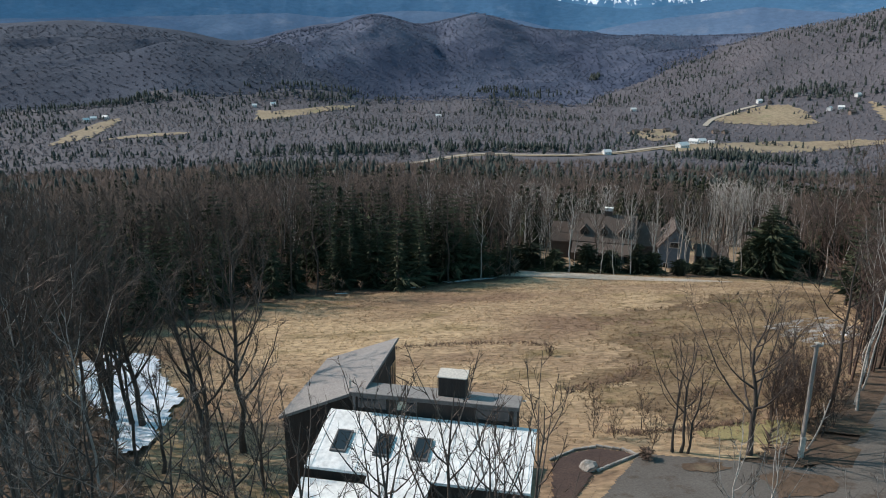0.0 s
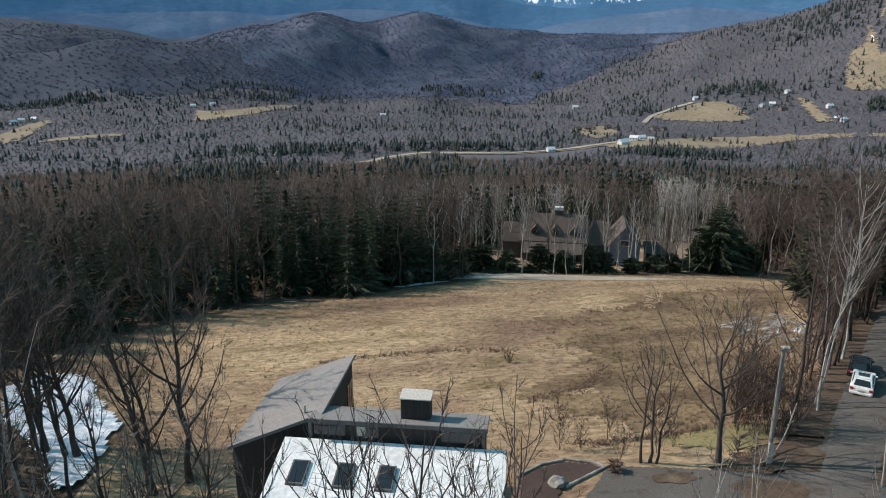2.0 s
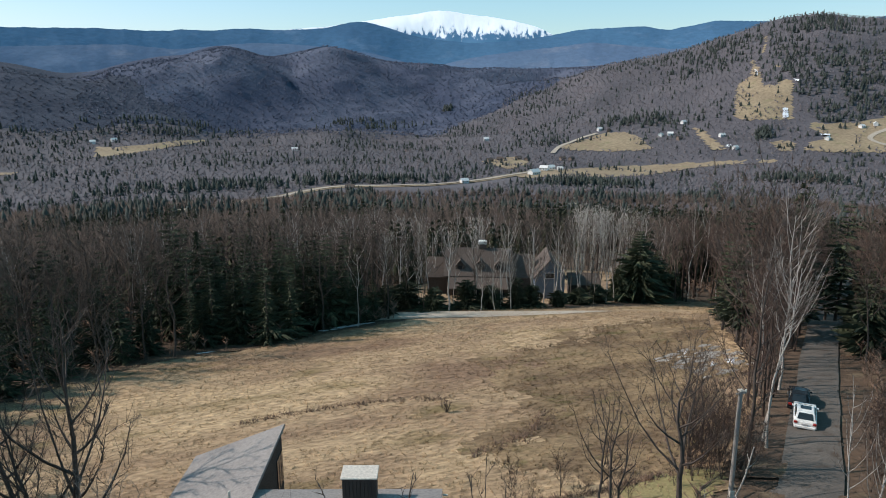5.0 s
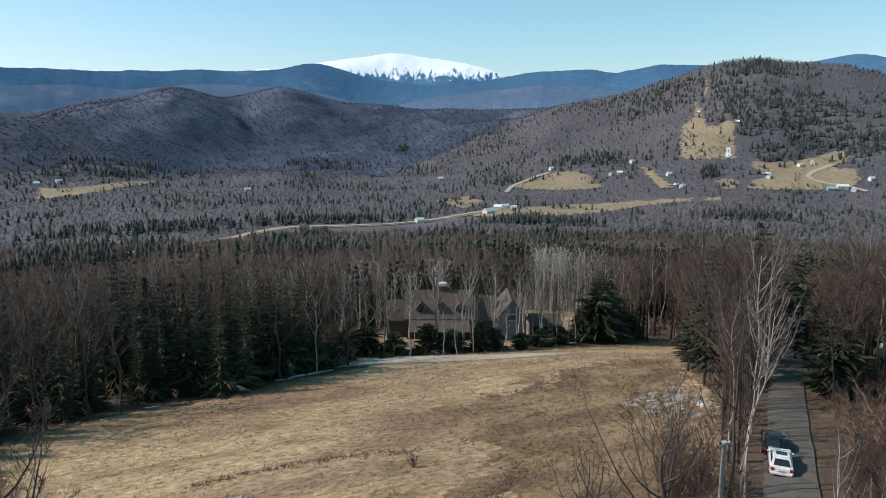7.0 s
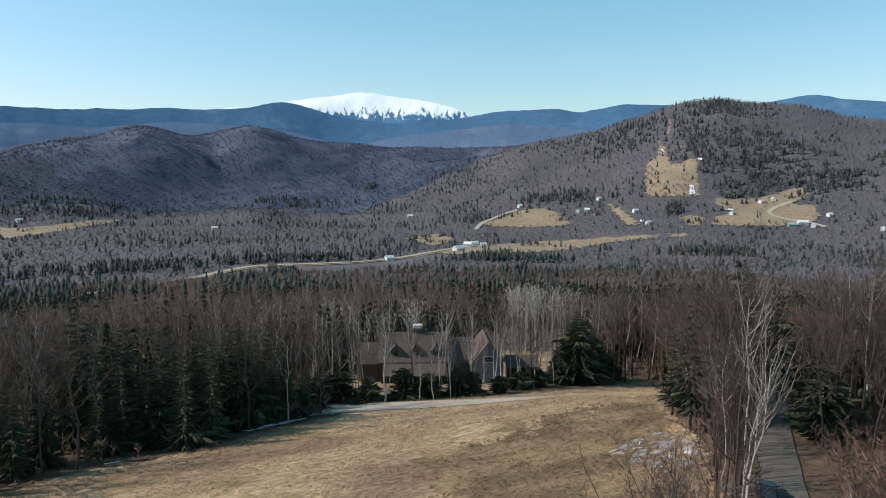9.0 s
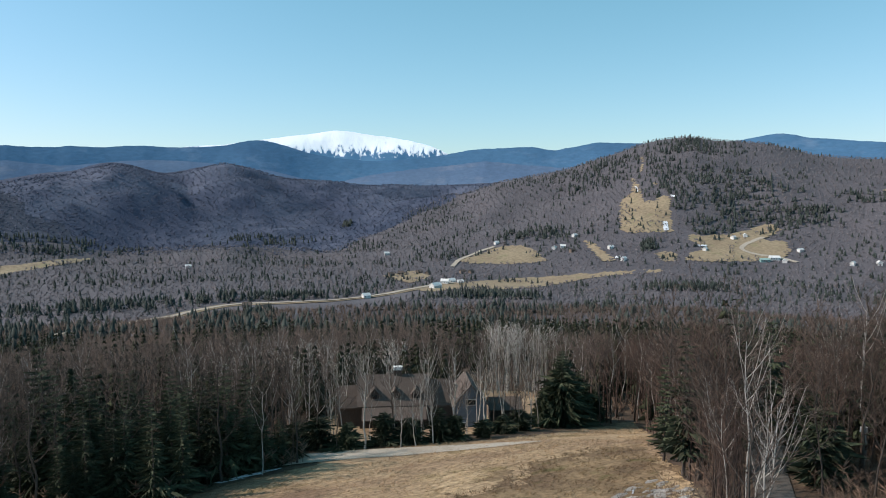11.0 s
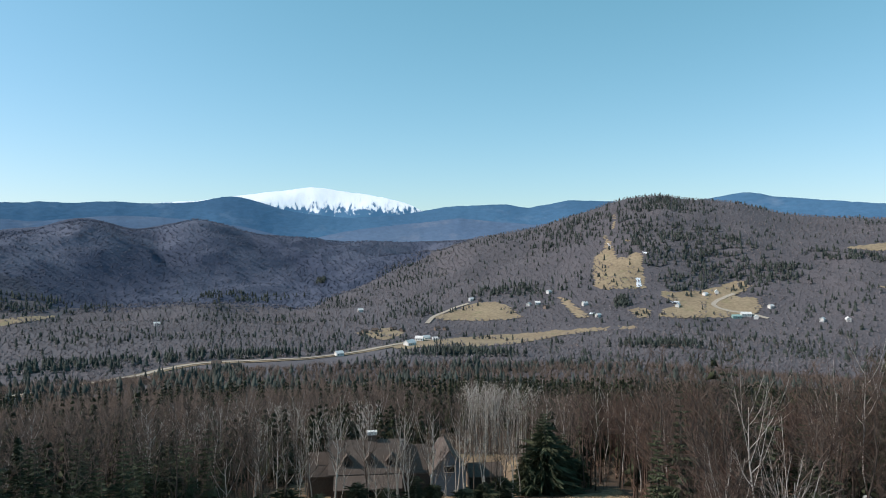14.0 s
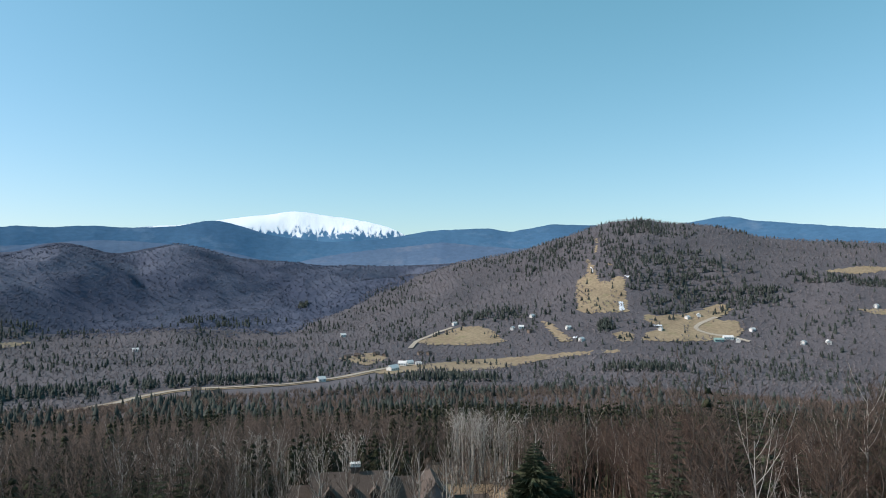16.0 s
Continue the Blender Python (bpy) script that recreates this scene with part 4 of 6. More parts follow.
def valley_clear(x, y):
    r, az = np.hypot(x, y), np.degrees(np.arctan2(x, y))
    rr = np.interp(az, [math.degrees(math.atan2(p[0], p[1])) for p in FAR_ROAD], [math.hypot(*p) for p in FAR_ROAD])
    c = (r > rr - 150) & (r < rr + 16) & (az > -6) & (az < 24.5)
    c |= on_line(x, y, HILL_ROAD) < 14
    c |= on_line(x, y, FARM_ROAD) < 14
    clump = fbm(x / 38, y / 38, 77, 3)
    for name, p in PLAN.items():
        c |= inside(x, y, p) & (clump < (0.50 if "piste" in name else 0.60))
    return c


_x, _y = scatter(30000, 540, 1030, -36, 64, 9.2, 3)
_ok = ~valley_clear(_x, _y)
_x, _y = _x[_ok], _y[_ok]
_c = fbm(_x / 110, _y / 110, 43, 3)
_k = rng.rand(len(_x))
_isfir = (_c > 0.57) & (_k < 0.32) | (_k < 0.035)
stamp("hillside_woods", [broom(500 + k, 12, 0.020) for k in range(6)], _x[~_isfir], _y[~_isfir], 11 + 5 * rng.rand((~_isfir).sum()), M_WOODS, "grey leafless woods on the hillside", "woods", 8)
stamp("hillside_conifers", [cone_fir(520 + k) for k in range(5)], _x[_isfir], _y[_isfir], 15 + 12 * rng.rand(_isfir.sum()), M_FARFIR, "dark conifers on the hillside", "woods", 9, tall=11 + 10 * rng.rand(_isfir.sum()))
_x, _y = scatter(150000, 1000, 2800, -36, 64, 13.0, 6)
_az = np.degrees(np.arctan2(_x, _y))
_ok = ~valley_clear(_x, _y) & (np.hypot(_x, _y) < 2150 + 650 * np.clip((_az - 14) / 12, 0, 1) + 200 * (vnoise(_x / 130, _y / 130, 3) - 0.5))
_x, _y = _x[_ok], _y[_ok]
_c = fbm(_x / 150, _y / 110, 47, 4)
_k = rng.rand(len(_x))
_isfir = (_c > 0.56) & (_k < 0.36) | (_k < 0.05)
stamp("valley_woods", [broom(540 + k, 6, 0.055, 0.44) for k in range(8)], _x[~_isfir], _y[~_isfir], 9 + 5 * rng.rand((~_isfir).sum()), M_FARWOODS, "leafless woods filling the valley, greyed for haze", "woods", 10, tall=7 + 5 * rng.rand((~_isfir).sum()))
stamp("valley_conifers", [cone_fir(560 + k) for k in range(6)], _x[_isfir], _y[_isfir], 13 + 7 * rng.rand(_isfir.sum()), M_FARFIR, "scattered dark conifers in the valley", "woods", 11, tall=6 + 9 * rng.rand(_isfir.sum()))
_x, _y = scatter(16000, 2050, 3350, -36, 30, 20.0, 16)
_r, _az = np.hypot(_x, _y), np.degrees(np.arctan2(_x, _y))
_ok = ~valley_clear(_x, _y) & (_r > 2060 + 700 * np.clip((_az - 14) / 12, 0, 1)) & (_az > -12 + 3 * vnoise(_x / 90, _y / 90, 9))
_x, _y = _x[_ok], _y[_ok]
stamp("hill_woods", [broom(580 + k, 5, 0.075, 0.5) for k in range(6)], _x, _y, 15 + 7 * rng.rand(len(_x)), M_HILLWOODS, "woods covering the far hills, coloured blue-grey for haze", "woods", 17, tall=9 + 4 * rng.rand(len(_x)))

_x, _y = scatter(6000, 2050, 3300, -38, -8, 24.0, 18)
_ok = ~valley_clear(_x, _y) & (np.degrees(np.arctan2(_x, _y)) < -11 + 3 * vnoise(_x / 90, _y / 90, 9))
_x, _y = _x[_ok], _y[_ok]
# broom crowns in the same painted shade tone
stamp("hill_firs", [broom(590 + k, 5, 0.08, 0.5) for k in range(5)], _x, _y, 16 + 8 * rng.rand(len(_x)), M_HILLSHADE, "woods covering the left hills, coloured dark for shade", "woods", 19, tall=5 + 3 * rng.rand(len(_x)))

# ---- the modern house ----
M_ROOF = material("grey_roofing", (0.27, 0.25, 0.235), (0.225, 0.205, 0.195), 3, 0.85, 0.25, None, 20)
M_WROOF = material("white_metal_roof", (0.86, 0.845, 0.82), (0.76, 0.75, 0.735), 3, 0.55, 0.1, None, 8)
M_SIDING = material("dark_brown_siding", (0.070, 0.055, 0.048), (0.050, 0.040, 0.036), 1.5, 0.8, 0.3, None, 10, stretch=(6, 6, 0.4))
M_TRIM = material("dark_trim", (0.15, 0.14, 0.135), (0.12, 0.11, 0.107), 1.0, 0.7, 0.1)
M_CAP = material("pale_metal_cap", (0.64, 0.58, 0.50), (0.54, 0.48, 0.42), 0.8, 0.5, 0.1, None, 6)


def glass(name, tint):
    m = bpy.data.materials.new(name)
    m.use_nodes = True
    b = m.node_tree.nodes["Principled BSDF"]
    b.inputs["Base Color"].default_value = (*tint, 1)
    b.inputs["Roughness"].default_value = 0.06
    b.inputs["Specular IOR Level"].default_value = 0.6
    return m


M_GLASS = glass("dark_window_glass", (0.02, 0.025, 0.03))

house = empty("modern_house", pose(-4.3, 39.0, 0, 0, 0, -14.9))
tagged(house, "modern dark-sided house with white and grey shed roofs", "house")
RW = math.tan(radians(14))


def slab(poly, zf, thick, bm=None):
    """A roof plate over a plan polygon; zf(x, y) gives its upper face."""
    return prism(poly, [zf(x, y) - thick for x, y in poly], [zf(x, y) for x, y in poly], bm, 0.015)


zw = lambda x, y: 8.65 + y * RW
part("white_roof", slab([(0, 0), (0, -4.5), (3.7, -4.5), (3.7, -7.2), (7.2, -7.2), (7.2, -4.6), (12.55, -4.6), (12.55, 0)], zw, 0.16), M_WROOF, house, "white metal shed roof with three skylights")
zl = lambda x, y: 6.95 + (y + 4.7) * RW
part("low_roof", slab([(-0.1, -4.7), (-0.1, -8.5), (3.65, -8.5), (3.65, -4.7)], zl, 0.14), M_WROOF, house, "lower white metal roof")
for _k in range(20):
    _u = 0.35 + _k * 0.63
    _e = -7.15 if 3.8 < _u < 7.1 else -4.45
    if _u < 12.5 and not any(_u > a - 0.15 and _u < b + 0.15 for a, b in ((1.05, 1.95), (3.55, 4.5), (5.8, 6.8))):
        part("seam", prism([(_u - 0.02, -0.02), (_u - 0.02, _e), (_u + 0.02, _e), (_u + 0.02, -0.02)], [zw(0, -0.02), zw(0, _e), zw(0, _e), zw(0, -0.02)], [zw(0, -0.02) + 0.025, zw(0, _e) + 0.025, zw(0, _e) + 0.025, zw(0, -0.02) + 0.025]), M_WROOF, house)
for _a in (1.05, 3.55, 5.8):
    _f = part("skylight", slab([(_a, -1.7), (_a, -3.3), (_a + 0.95, -3.3), (_a + 0.95, -1.7)], lambda x, y: zw(x, y) + 0.14, 0.2), M_TRIM, house, "dark framed skylight")
    part("pane", slab([(_a + 0.09, -1.79), (_a + 0.09, -3.21), (_a + 0.86, -3.21), (_a + 0.86, -1.79)], lambda x, y: zw(x, y) + 0.155, 0.03), M_GLASS, _f, "dark glass pane")
# walls under the roofs
part("body_wall", prism([(0.25, -0.1), (0.25, -4.2), (12.2, -4.3), (12.2, -0.1)], 0.3, [zw(0, -0.1) - 0.17, zw(0, -4.2) - 0.17, zw(0, -4.3) - 0.17, zw(0, -0.1) - 0.17]), M_SIDING, house, "dark brown board siding")
part("porch_wall", prism([(3.9, -4.3), (3.9, -6.9), (7.0, -6.9), (7.0, -4.3)], 0.3, [zw(0, -4.3) - 0.17, zw(0, -6.9) - 0.17, zw(0, -6.9) - 0.17, zw(0, -4.3) - 0.17]), M_SIDING, house)
part("low_wall", prism([(0.1, -4.3), (0.1, -8.2), (3.5, -8.2), (3.5, -4.3)], 0.3, [6.7, zl(0, -8.2) - 0.15, zl(0, -8.2) - 0.15, 6.7]), M_SIDING, house)
# clerestory
zc = lambda x, y: 9.86 - 0.25 * (y - 0.1)
part("clerestory_roof", slab([(1.3, 0.05), (11.45, 0.05), (11.45, 2.8), (1.3, 2.8)], zc, 0.2), M_ROOF, house, "flat grey roof with a deep fascia")
part("fascia", box(1.27, 11.48, -0.01, 0.045, 9.62, 9.87, 0.01), M_TRIM, house)
part("clerestory_wall", box(1.4, 11.3, 0.3, 2.6, 0.5, 9.15, 0), M_SIDING, house)
part("clerestory_face", prism([(1.4, 0.3), (11.3, 0.3), (11.3, 0.9), (1.4, 0.9)], 9.15, [9.6, 9.6, 9.45, 9.45]), M_SIDING, house)
for _a, _b, _pl in ((1.65, 3.45, 2), (4.05, 5.35, 2), (8.9, 10.9, 2)):
    _w = part("window", box(_a, _b, 0.20, 0.31, 8.78, 9.52, 0.015), M_TRIM, house, "strip window in a dark frame")
    for _j in range(_pl):
        _q0 = _a + 0.08 + _j * (_b - _a - 0.08) / _pl
        _cu = material("cream_blind", (0.62, 0.58, 0.46), (0.55, 0.5, 0.4), 0.5, 0.8, 0.1) if (_a, _j) == (4.05, 0) else M_GLASS
        part("pane", box(_q0, _q0 + (_b - _a - 0.24) / _pl, 0.185, 0.215, 8.87, 9.43, 0), _cu, _w)
part("end_post", box(11.15, 11.33, 0.12, 0.32, 8.6, 9.6, 0.01), M_TRIM, house)
part("end_post", box(1.36, 1.54, 0.12, 0.32, 8.6, 9.6, 0.01), M_TRIM, house)
part("roof_spout", box(11.48, 11.72, 2.3, 2.42, 9.05, 9.13, 0.01), M_CAP, house, "small pale roof spout")
# chimney
_ch = part("chimney", box(6.5, 8.15, 1.02, 2.1, 9.0, 10.86, 0.02), M_SIDING, house, "square chimney clad in dark boards")
for _k in range(9):
    part("board", box(6.5 + _k * 0.184, 6.5 + _k * 0.184 + 0.165, 0.995, 1.03, 9.3, 10.84, 0.006), M_SIDING, _ch)
part("cap", box(6.42, 8.24, 0.94, 2.2, 10.86, 10.94, 0.02), M_CAP, _ch, "pale sheet-metal chimney cap")
# wing with the tall shed roof
WING = [(1.95, 1.0), (1.95, 9.0), (-3.7, 9.25), (-3.75, 0.5)]
zs = lambda x, y: 9.7 + (x - 1.95) * (2.3 / 5.65)
part("wing_roof", slab(WING, zs, 0.22), M_ROOF, house, "grey shingled shed roof rising to a point")
_ins = [(1.75, 1.2), (1.75, 8.75), (-3.5, 9.0), (-3.5, 0.7)]
part("wing_wall", prism(_ins, -0.6, [zs(x, y) - 0.23 for x, y in _ins]), M_SIDING, house)
for _k in range(3):
    part("window", box(1.74, 1.80, 7.2 + _k * 0.5, 7.6 + _k * 0.5, 6.2, 8.2 - 0.0, 0.01), M_GLASS, house, "tall narrow window under the roof")
_v = part("roof_vent", box(0.6, 0.72, 1.7, 1.82, 9.0, 9.75, 0.02), M_CAP, house, "short pale vent pipe")
part("vent_arm", box(0.45, 0.75, 1.72, 1.80, 9.25, 9.30, 0.01), M_CAP, _v)

# ---- the gabled house among the trees ----
M_SHING = material("brown_shingles", (0.125, 0.098, 0.084), (0.095, 0.073, 0.062), 2.5, 0.9, 0.3, (0.15, 0.12, 0.105), 14)
M_CLAP = material("blue_grey_clapboard", (0.16, 0.20, 0.25), (0.13, 0.165, 0.21), 3, 0.8, 0.2, None, 10, stretch=(0.4, 0.4, 6))
M_BROWNW = material("brown_wall", (0.090, 0.072, 0.062), (0.068, 0.054, 0.047), 3, 0.85, 0.2, None, 10)
M_WHITE = material("white_paint", (0.78, 0.77, 0.74), (0.68, 0.66, 0.63), 1.5, 0.6, 0.1)
_hz = float(land(46.0, 139.0)) - 0.5
gabled = empty("gabled_house", pose(36.5, 142.0, _hz, 0, 0, -19))
tagged(gabled, "large brown-roofed house with dormers and blue-grey gable", "house")


def gable_roof(x0, x1, y0, y1, ze, zr, over=0.5, thick=0.25, across=False):
    """Two roof plates meeting at a ridge along x (along y if across)."""
    bm = bmesh.new()
    if across:
        c = (x0 + x1) / 2
        for s in (x0 - over, x1 + over):
            a = [(c, y0 - over), (c, y1 + over), (s, y1 + over), (s, y0 - over)]
            prism(a, [zr - thick, zr - thick, ze - thick, ze - thick], [zr, zr, ze, ze], bm)
    else:
        c = (y0 + y1) / 2
        for s in (y0 - over, y1 + over):
            a = [(x0 - over, c), (x1 + over, c), (x1 + over, s), (x0 - over, s)]
            prism(a, [zr - thick, zr - thick, ze - thick, ze - thick], [zr, zr, ze, ze], bm)
    return bm


def gable_wall(x0, x1, y0, y1, z0, ze, zr, across=False):
    bm = bmesh.new()
    if across:
        c = (x0 + x1) / 2
        prism([(x0, y0), (c, y0), (x1, y0), (x1, y1), (c, y1), (x0, y1)], z0, [ze, zr, ze, ze, zr, ze], bm)
    else:
        c = (y0 + y1) / 2
        prism([(x0, y0), (x1, y0), (x1, c), (x1, y1), (x0, y1), (x0, c)], z0, [ze, ze, zr, ze, ze, zr], bm)
    return bm


# heights above the lot: main ridge 10.2, porch eave 3.4
Z = -1.0
part("main_wall", gable_wall(0, 13, 0, 9, Z, 5.4, 9.6), M_BROWNW, gabled, "dark brown wall")
part("main_roof", gable_roof(0, 13, 0, 9, 5.0, 9.9), M_SHING, gabled, "brown shingled gable roof")
part("porch_roof", prism([(0.5, -3.4), (12.6, -3.4), (12.6, 0.6), (0.5, 0.6)], [3.0, 3.0, 5.2, 5.2], [3.2, 3.2, 5.4, 5.4]), M_SHING, gabled, "brown shingled porch roof")
for _k in range(6):
    part("porch_post", box(0.7 + _k * 2.32, 0.9 + _k * 2.32, -3.2, -3.0, Z, 3.05, 0.02), M_BROWNW, gabled)
for _k in range(3):
    _u = 2.0 + _k * 4.0
    _d = part("dormer", gable_wall(_u, _u + 1.7, 0.7, 4.2, 5.2, 7.0, 8.0, True), M_BROWNW, gabled, "gabled dormer")
    part("dormer_roof", gable_roof(_u, _u + 1.7, 0.7, 4.2, 6.85, 8.2, 0.25, 0.13, True), M_SHING, _d)
    part("dormer_window", box(_u + 0.4, _u + 1.3, 0.64, 0.73, 5.8, 6.9, 0.02), M_GLASS, _d, "dark dormer window")
part("link_wall", gable_wall(13, 18, 1.5, 8, Z, 4.6, 8.4), M_BROWNW, gabled)
part("link_roof", gable_roof(13, 18, 1.5, 8, 4.4, 8.7, 0.3), M_SHING, gabled, "brown shingled link roof")
part("blue_wall", gable_wall(18, 24, -2.5, 8, Z, 5.6, 9.2, True), M_CLAP, gabled, "blue-grey clapboard gable wall")
part("blue_roof", gable_roof(18, 24, -2.5, 8, 5.3, 9.5, 0.45, 0.22, True), M_SHING, gabled)
for _a, _z0, _z1, _w in ((19.0, 0.6, 2.2, 1.0), (21.8, 0.6, 2.2, 1.0), (20.0, 5.4, 6.6, 2.0)):
    _wn = part("window", box(_a, _a + _w, -2.58, -2.48, _z0, _z1, 0.02), M_WHITE, gabled, "white framed window")
    part("pane", box(_a + 0.1, _a + _w - 0.1, -2.6, -2.54, _z0 + 0.1, _z1 - 0.1, 0), M_GLASS, _wn)
for _k in range(5):
    part("window", box(1.2 + 2.4 * _k, 2.3 + 2.4 * _k, -0.06, 0.04, 0.6, 2.3, 0.02), M_GLASS, gabled, "dark ground-floor window")
part("west_wall", gable_wall(-4.2, 0, 3, 8.5, Z, 4.0, 7.2), M_BROWNW, gabled)
part("west_roof", gable_roof(-4.2, 0, 3, 8.5, 3.8, 7.5, 0.3), M_SHING, gabled, "brown shingled side roof")
_st = part("chimney", box(6.6, 8.2, 4.2, 5.4, 8.6, 10.7, 0.03), M_BROWNW, gabled, "brown chimney")
part("cap", box(6.5, 8.3, 4.1, 5.5, 10.7, 11.35, 0.03), M_WHITE, _st, "white chimney cap")
_st = part("stove_pipe", box(12.5, 13.1, 1.2, 1.8, 3.0, 10.2, 0.05), M_TRIM, gabled, "tall dark chimney stack")
part("cap", box(12.4, 13.2, 1.1, 1.9, 10.2, 10.4, 0.03), M_TRIM, _st)
part("garage_wall", box(26, 32, 5, 10, Z, 2.2, 0.02), M_BROWNW, gabled)
part("garage_roof", gable_roof(26, 32, 5, 10, 2.1, 4.0, 0.4), M_SHING, gabled, "low brown garage roof")

# ---- trees round the meadow and the house ----
def hero(name, x, y, gen, m_wood, m_fine, label, fine_name, rz=0.0, rx=0.0, ry=0.0, category="tree"):
    return at(tree_thing(name, *gen, m_wood, m_fine, label, fine_name, category), x, y, rz, 1.0, 0.15, rx, ry)


M_DARKBARK = material("dark_bark", (0.095, 0.078, 0.068), (0.065, 0.052, 0.045), 0.9, 0.9, 0.4, None, 7, stretch=(1, 1, 0.35))
M_DARKTWIG = material("dark_twigs", (0.12, 0.095, 0.08), (0.085, 0.066, 0.056), 3, 0.9, 0.0, None, 7, island=0.35)
for _x, _y, _h, _sd, _st in ((-14.5, 47.6, 14.5, 1, 2), (-12.6, 48.9, 16.5, 2, 1), (-23.1, 55.4, 16, 3, 2), (-24.8, 57.0, 16, 4, 2), (-27.3, 58.5, 14.5, 5, 1), (-17.5, 46.0, 9.5, 6, 1)):
    hero("maple_tree", _x, _y, bare_tree(600 + _sd, _h, 14, 7, 9, 0.30, 0.26, _st, 0.014, 0.05, 1.05), M_DARKBARK, M_DARKTWIG, "dark leafless maple with forking limbs by the meadow", "crown")
hero("maple_tree", 25.1, 43.1, bare_tree(621, 11.3, 15, 7, 8, 0.42, 0.24, 1, 0.017, 0.03, 0.85), M_DARKBARK, M_DARKTWIG, "dark wide-spreading leafless tree beside the forecourt", "crown")
for _x, _y, _h, _sd in ((19.8, 44.3, 8.5, 31), (20.5, 44.1, 9, 32), (20.9, 43.9, 7.5, 33), (29.7, 48.7, 7.5, 34), (30.1, 49.1, 6.5, 35), (33.5, 52.5, 8, 36)):
    hero("young_tree", _x, _y, bare_tree(600 + _sd, _h, 8, 4, 5, 0.30, 0.25, 1, 0.011, 0.04, 1.2), M_DARKBARK, M_DARKTWIG, "slim dark leafless young tree by the meadow", "crown")
hero("sapling", 19.0, 48.5, bare_tree(651, 3.2, 7, 4, 4, 0.3, 0.25, 1, 0.012, 0.05, 0.9), M_DARKBARK, M_DARKTWIG, "small leafless sapling in the rough grass", "crown")
# tops of the trees between the flight and the house
for _x, _y, _h, _sd in ((-4.2, 25.5, 12.3, 61), (-1.6, 26.2, 12.2, 62), (0.4, 24.6, 12.8, 63), (2.3, 25.8, 13.6, 64), (4.6, 25.0, 11.6, 65), (6.0, 26.8, 11.8, 66), (-6.6, 27.8, 12.4, 67), (3.4, 23.4, 11.6, 68), (-8.4, 26.5, 12, 69)):
    hero("young_tree", _x, _y, bare_tree(600 + _sd, _h, 11, 5, 5, 0.26, 0.35, 1, 0.0095, 0.03, 1.3), M_BARK, M_TWIG, "slender grey leafless tree close to the house", "crown")
for _x, _y, _h, _sd in ((-10.5, 29.5, 9.5, 71), (-13.5, 27.5, 10.5, 72), (-17.5, 31, 11, 73), (-21, 34.5, 11, 75), (-25.5, 38.5, 12, 77), (-9.6, 42.2, 8, 79), (-28, 46, 12.5, 80), (-25, 49.5, 10, 81), (-30.5, 52, 12.5, 82)):
    hero("bare_tree", _x, _y, bare_tree(600 + _sd, _h * 1.15, 12, 5, 6, 0.32, 0.3, 1 + _sd % 2, 0.011, 0.06, 0.9), M_BARK, M_PALETWIG, "tangled grey leafless tree by the snow patch", "crown")
# white birches by the forecourt and lane
for _x, _y, _h, _sd, _st, _ry in ((22.5, 22.6, 10.5, 1, 2, 3), (24.8, 24.3, 11, 2, 1, 4), (20.6, 23.8, 9, 3, 2, 2), (26.6, 26.2, 11.5, 4, 2, 5), (28.6, 30.2, 10.5, 5, 1, 3), (16.6, 29.8, 8.5, 6, 1, 0), (19.3, 31, 8, 7, 1, 2), (30.5, 33.5, 10, 8, 2, 4), (32.2, 31.0, 11, 19, 1, 5), (33.6, 34.2, 10.5, 20, 1, 3), (31.4, 28.6, 11.5, 21, 2, 6), (34.8, 31.8, 12, 22, 1, 4), (28.2, 27.4, 11, 23, 1, 2), (36.2, 36.4, 11, 24, 2, 5), (33.0, 37.6, 9, 25, 1, 0)):
    hero("birch_tree", _x, _y, bare_tree(700 + _sd, _h, 12, 5, 5, 0.22, 0.3, _st, 0.0066, 0.05, 1.5), M_BIRCH, M_BTWIG, "slender white birch rising beside the forecourt", "crown", 0, 0, _ry)
for _x, _y, _h, _sd, _st, _ry in ((37.9, 50.3, 15.2, 11, 1, 6), (38.8, 51.4, 14.2, 12, 1, 3), (48.4, 61.6, 17.8, 13, 1, 3), (41.2, 54.6, 12.5, 14, 1, 9), (45.6, 60.8, 12, 16, 1, 0)):
    hero("birch_tree", _x, _y, bare_tree(700 + _sd, _h, 9, 5, 5, 0.15, 0.58, _st, 0.0056, 0.03, 1.7, 0.8, dome=True), M_BIRCH, M_PALETWIG, "tall white birch leaning over the lane", "crown", 0, 0, _ry)
# the thicket along the lane
for _k in range(46):
    _t = rng.rand()
    _x, _y = 37 + 30 * _t + rng.normal() * 2.4 - 4.5, 51 + 30 * _t + rng.normal() * 2.4 + 5
    if on_line(np.array([_x]), np.array([_y]), ROAD)[0] > 4 and not inside(np.array([_x]), np.array([_y]), MEADOW)[0]:
        place_copy(GREY[_k % 5], _x, _y, rng.rand() * 360, 0.45 + 0.5 * rng.rand())
for _k in range(12):
    _t = rng.rand()
    _x, _y = 40 + 40 * _t + 5 + abs(rng.normal()) * 6, 44 + 40 * _t - 4 - abs(rng.normal()) * 6
    if on_line(np.array([_x]), np.array([_y]), ROAD)[0] > 4.5:
        place_copy(GREY[_k % 5], _x, _y, rng.rand() * 360, 0.45 + 0.5 * rng.rand())
_x, _y = scatter(6000, 58, 230, 36, 66, 3.0, 31)
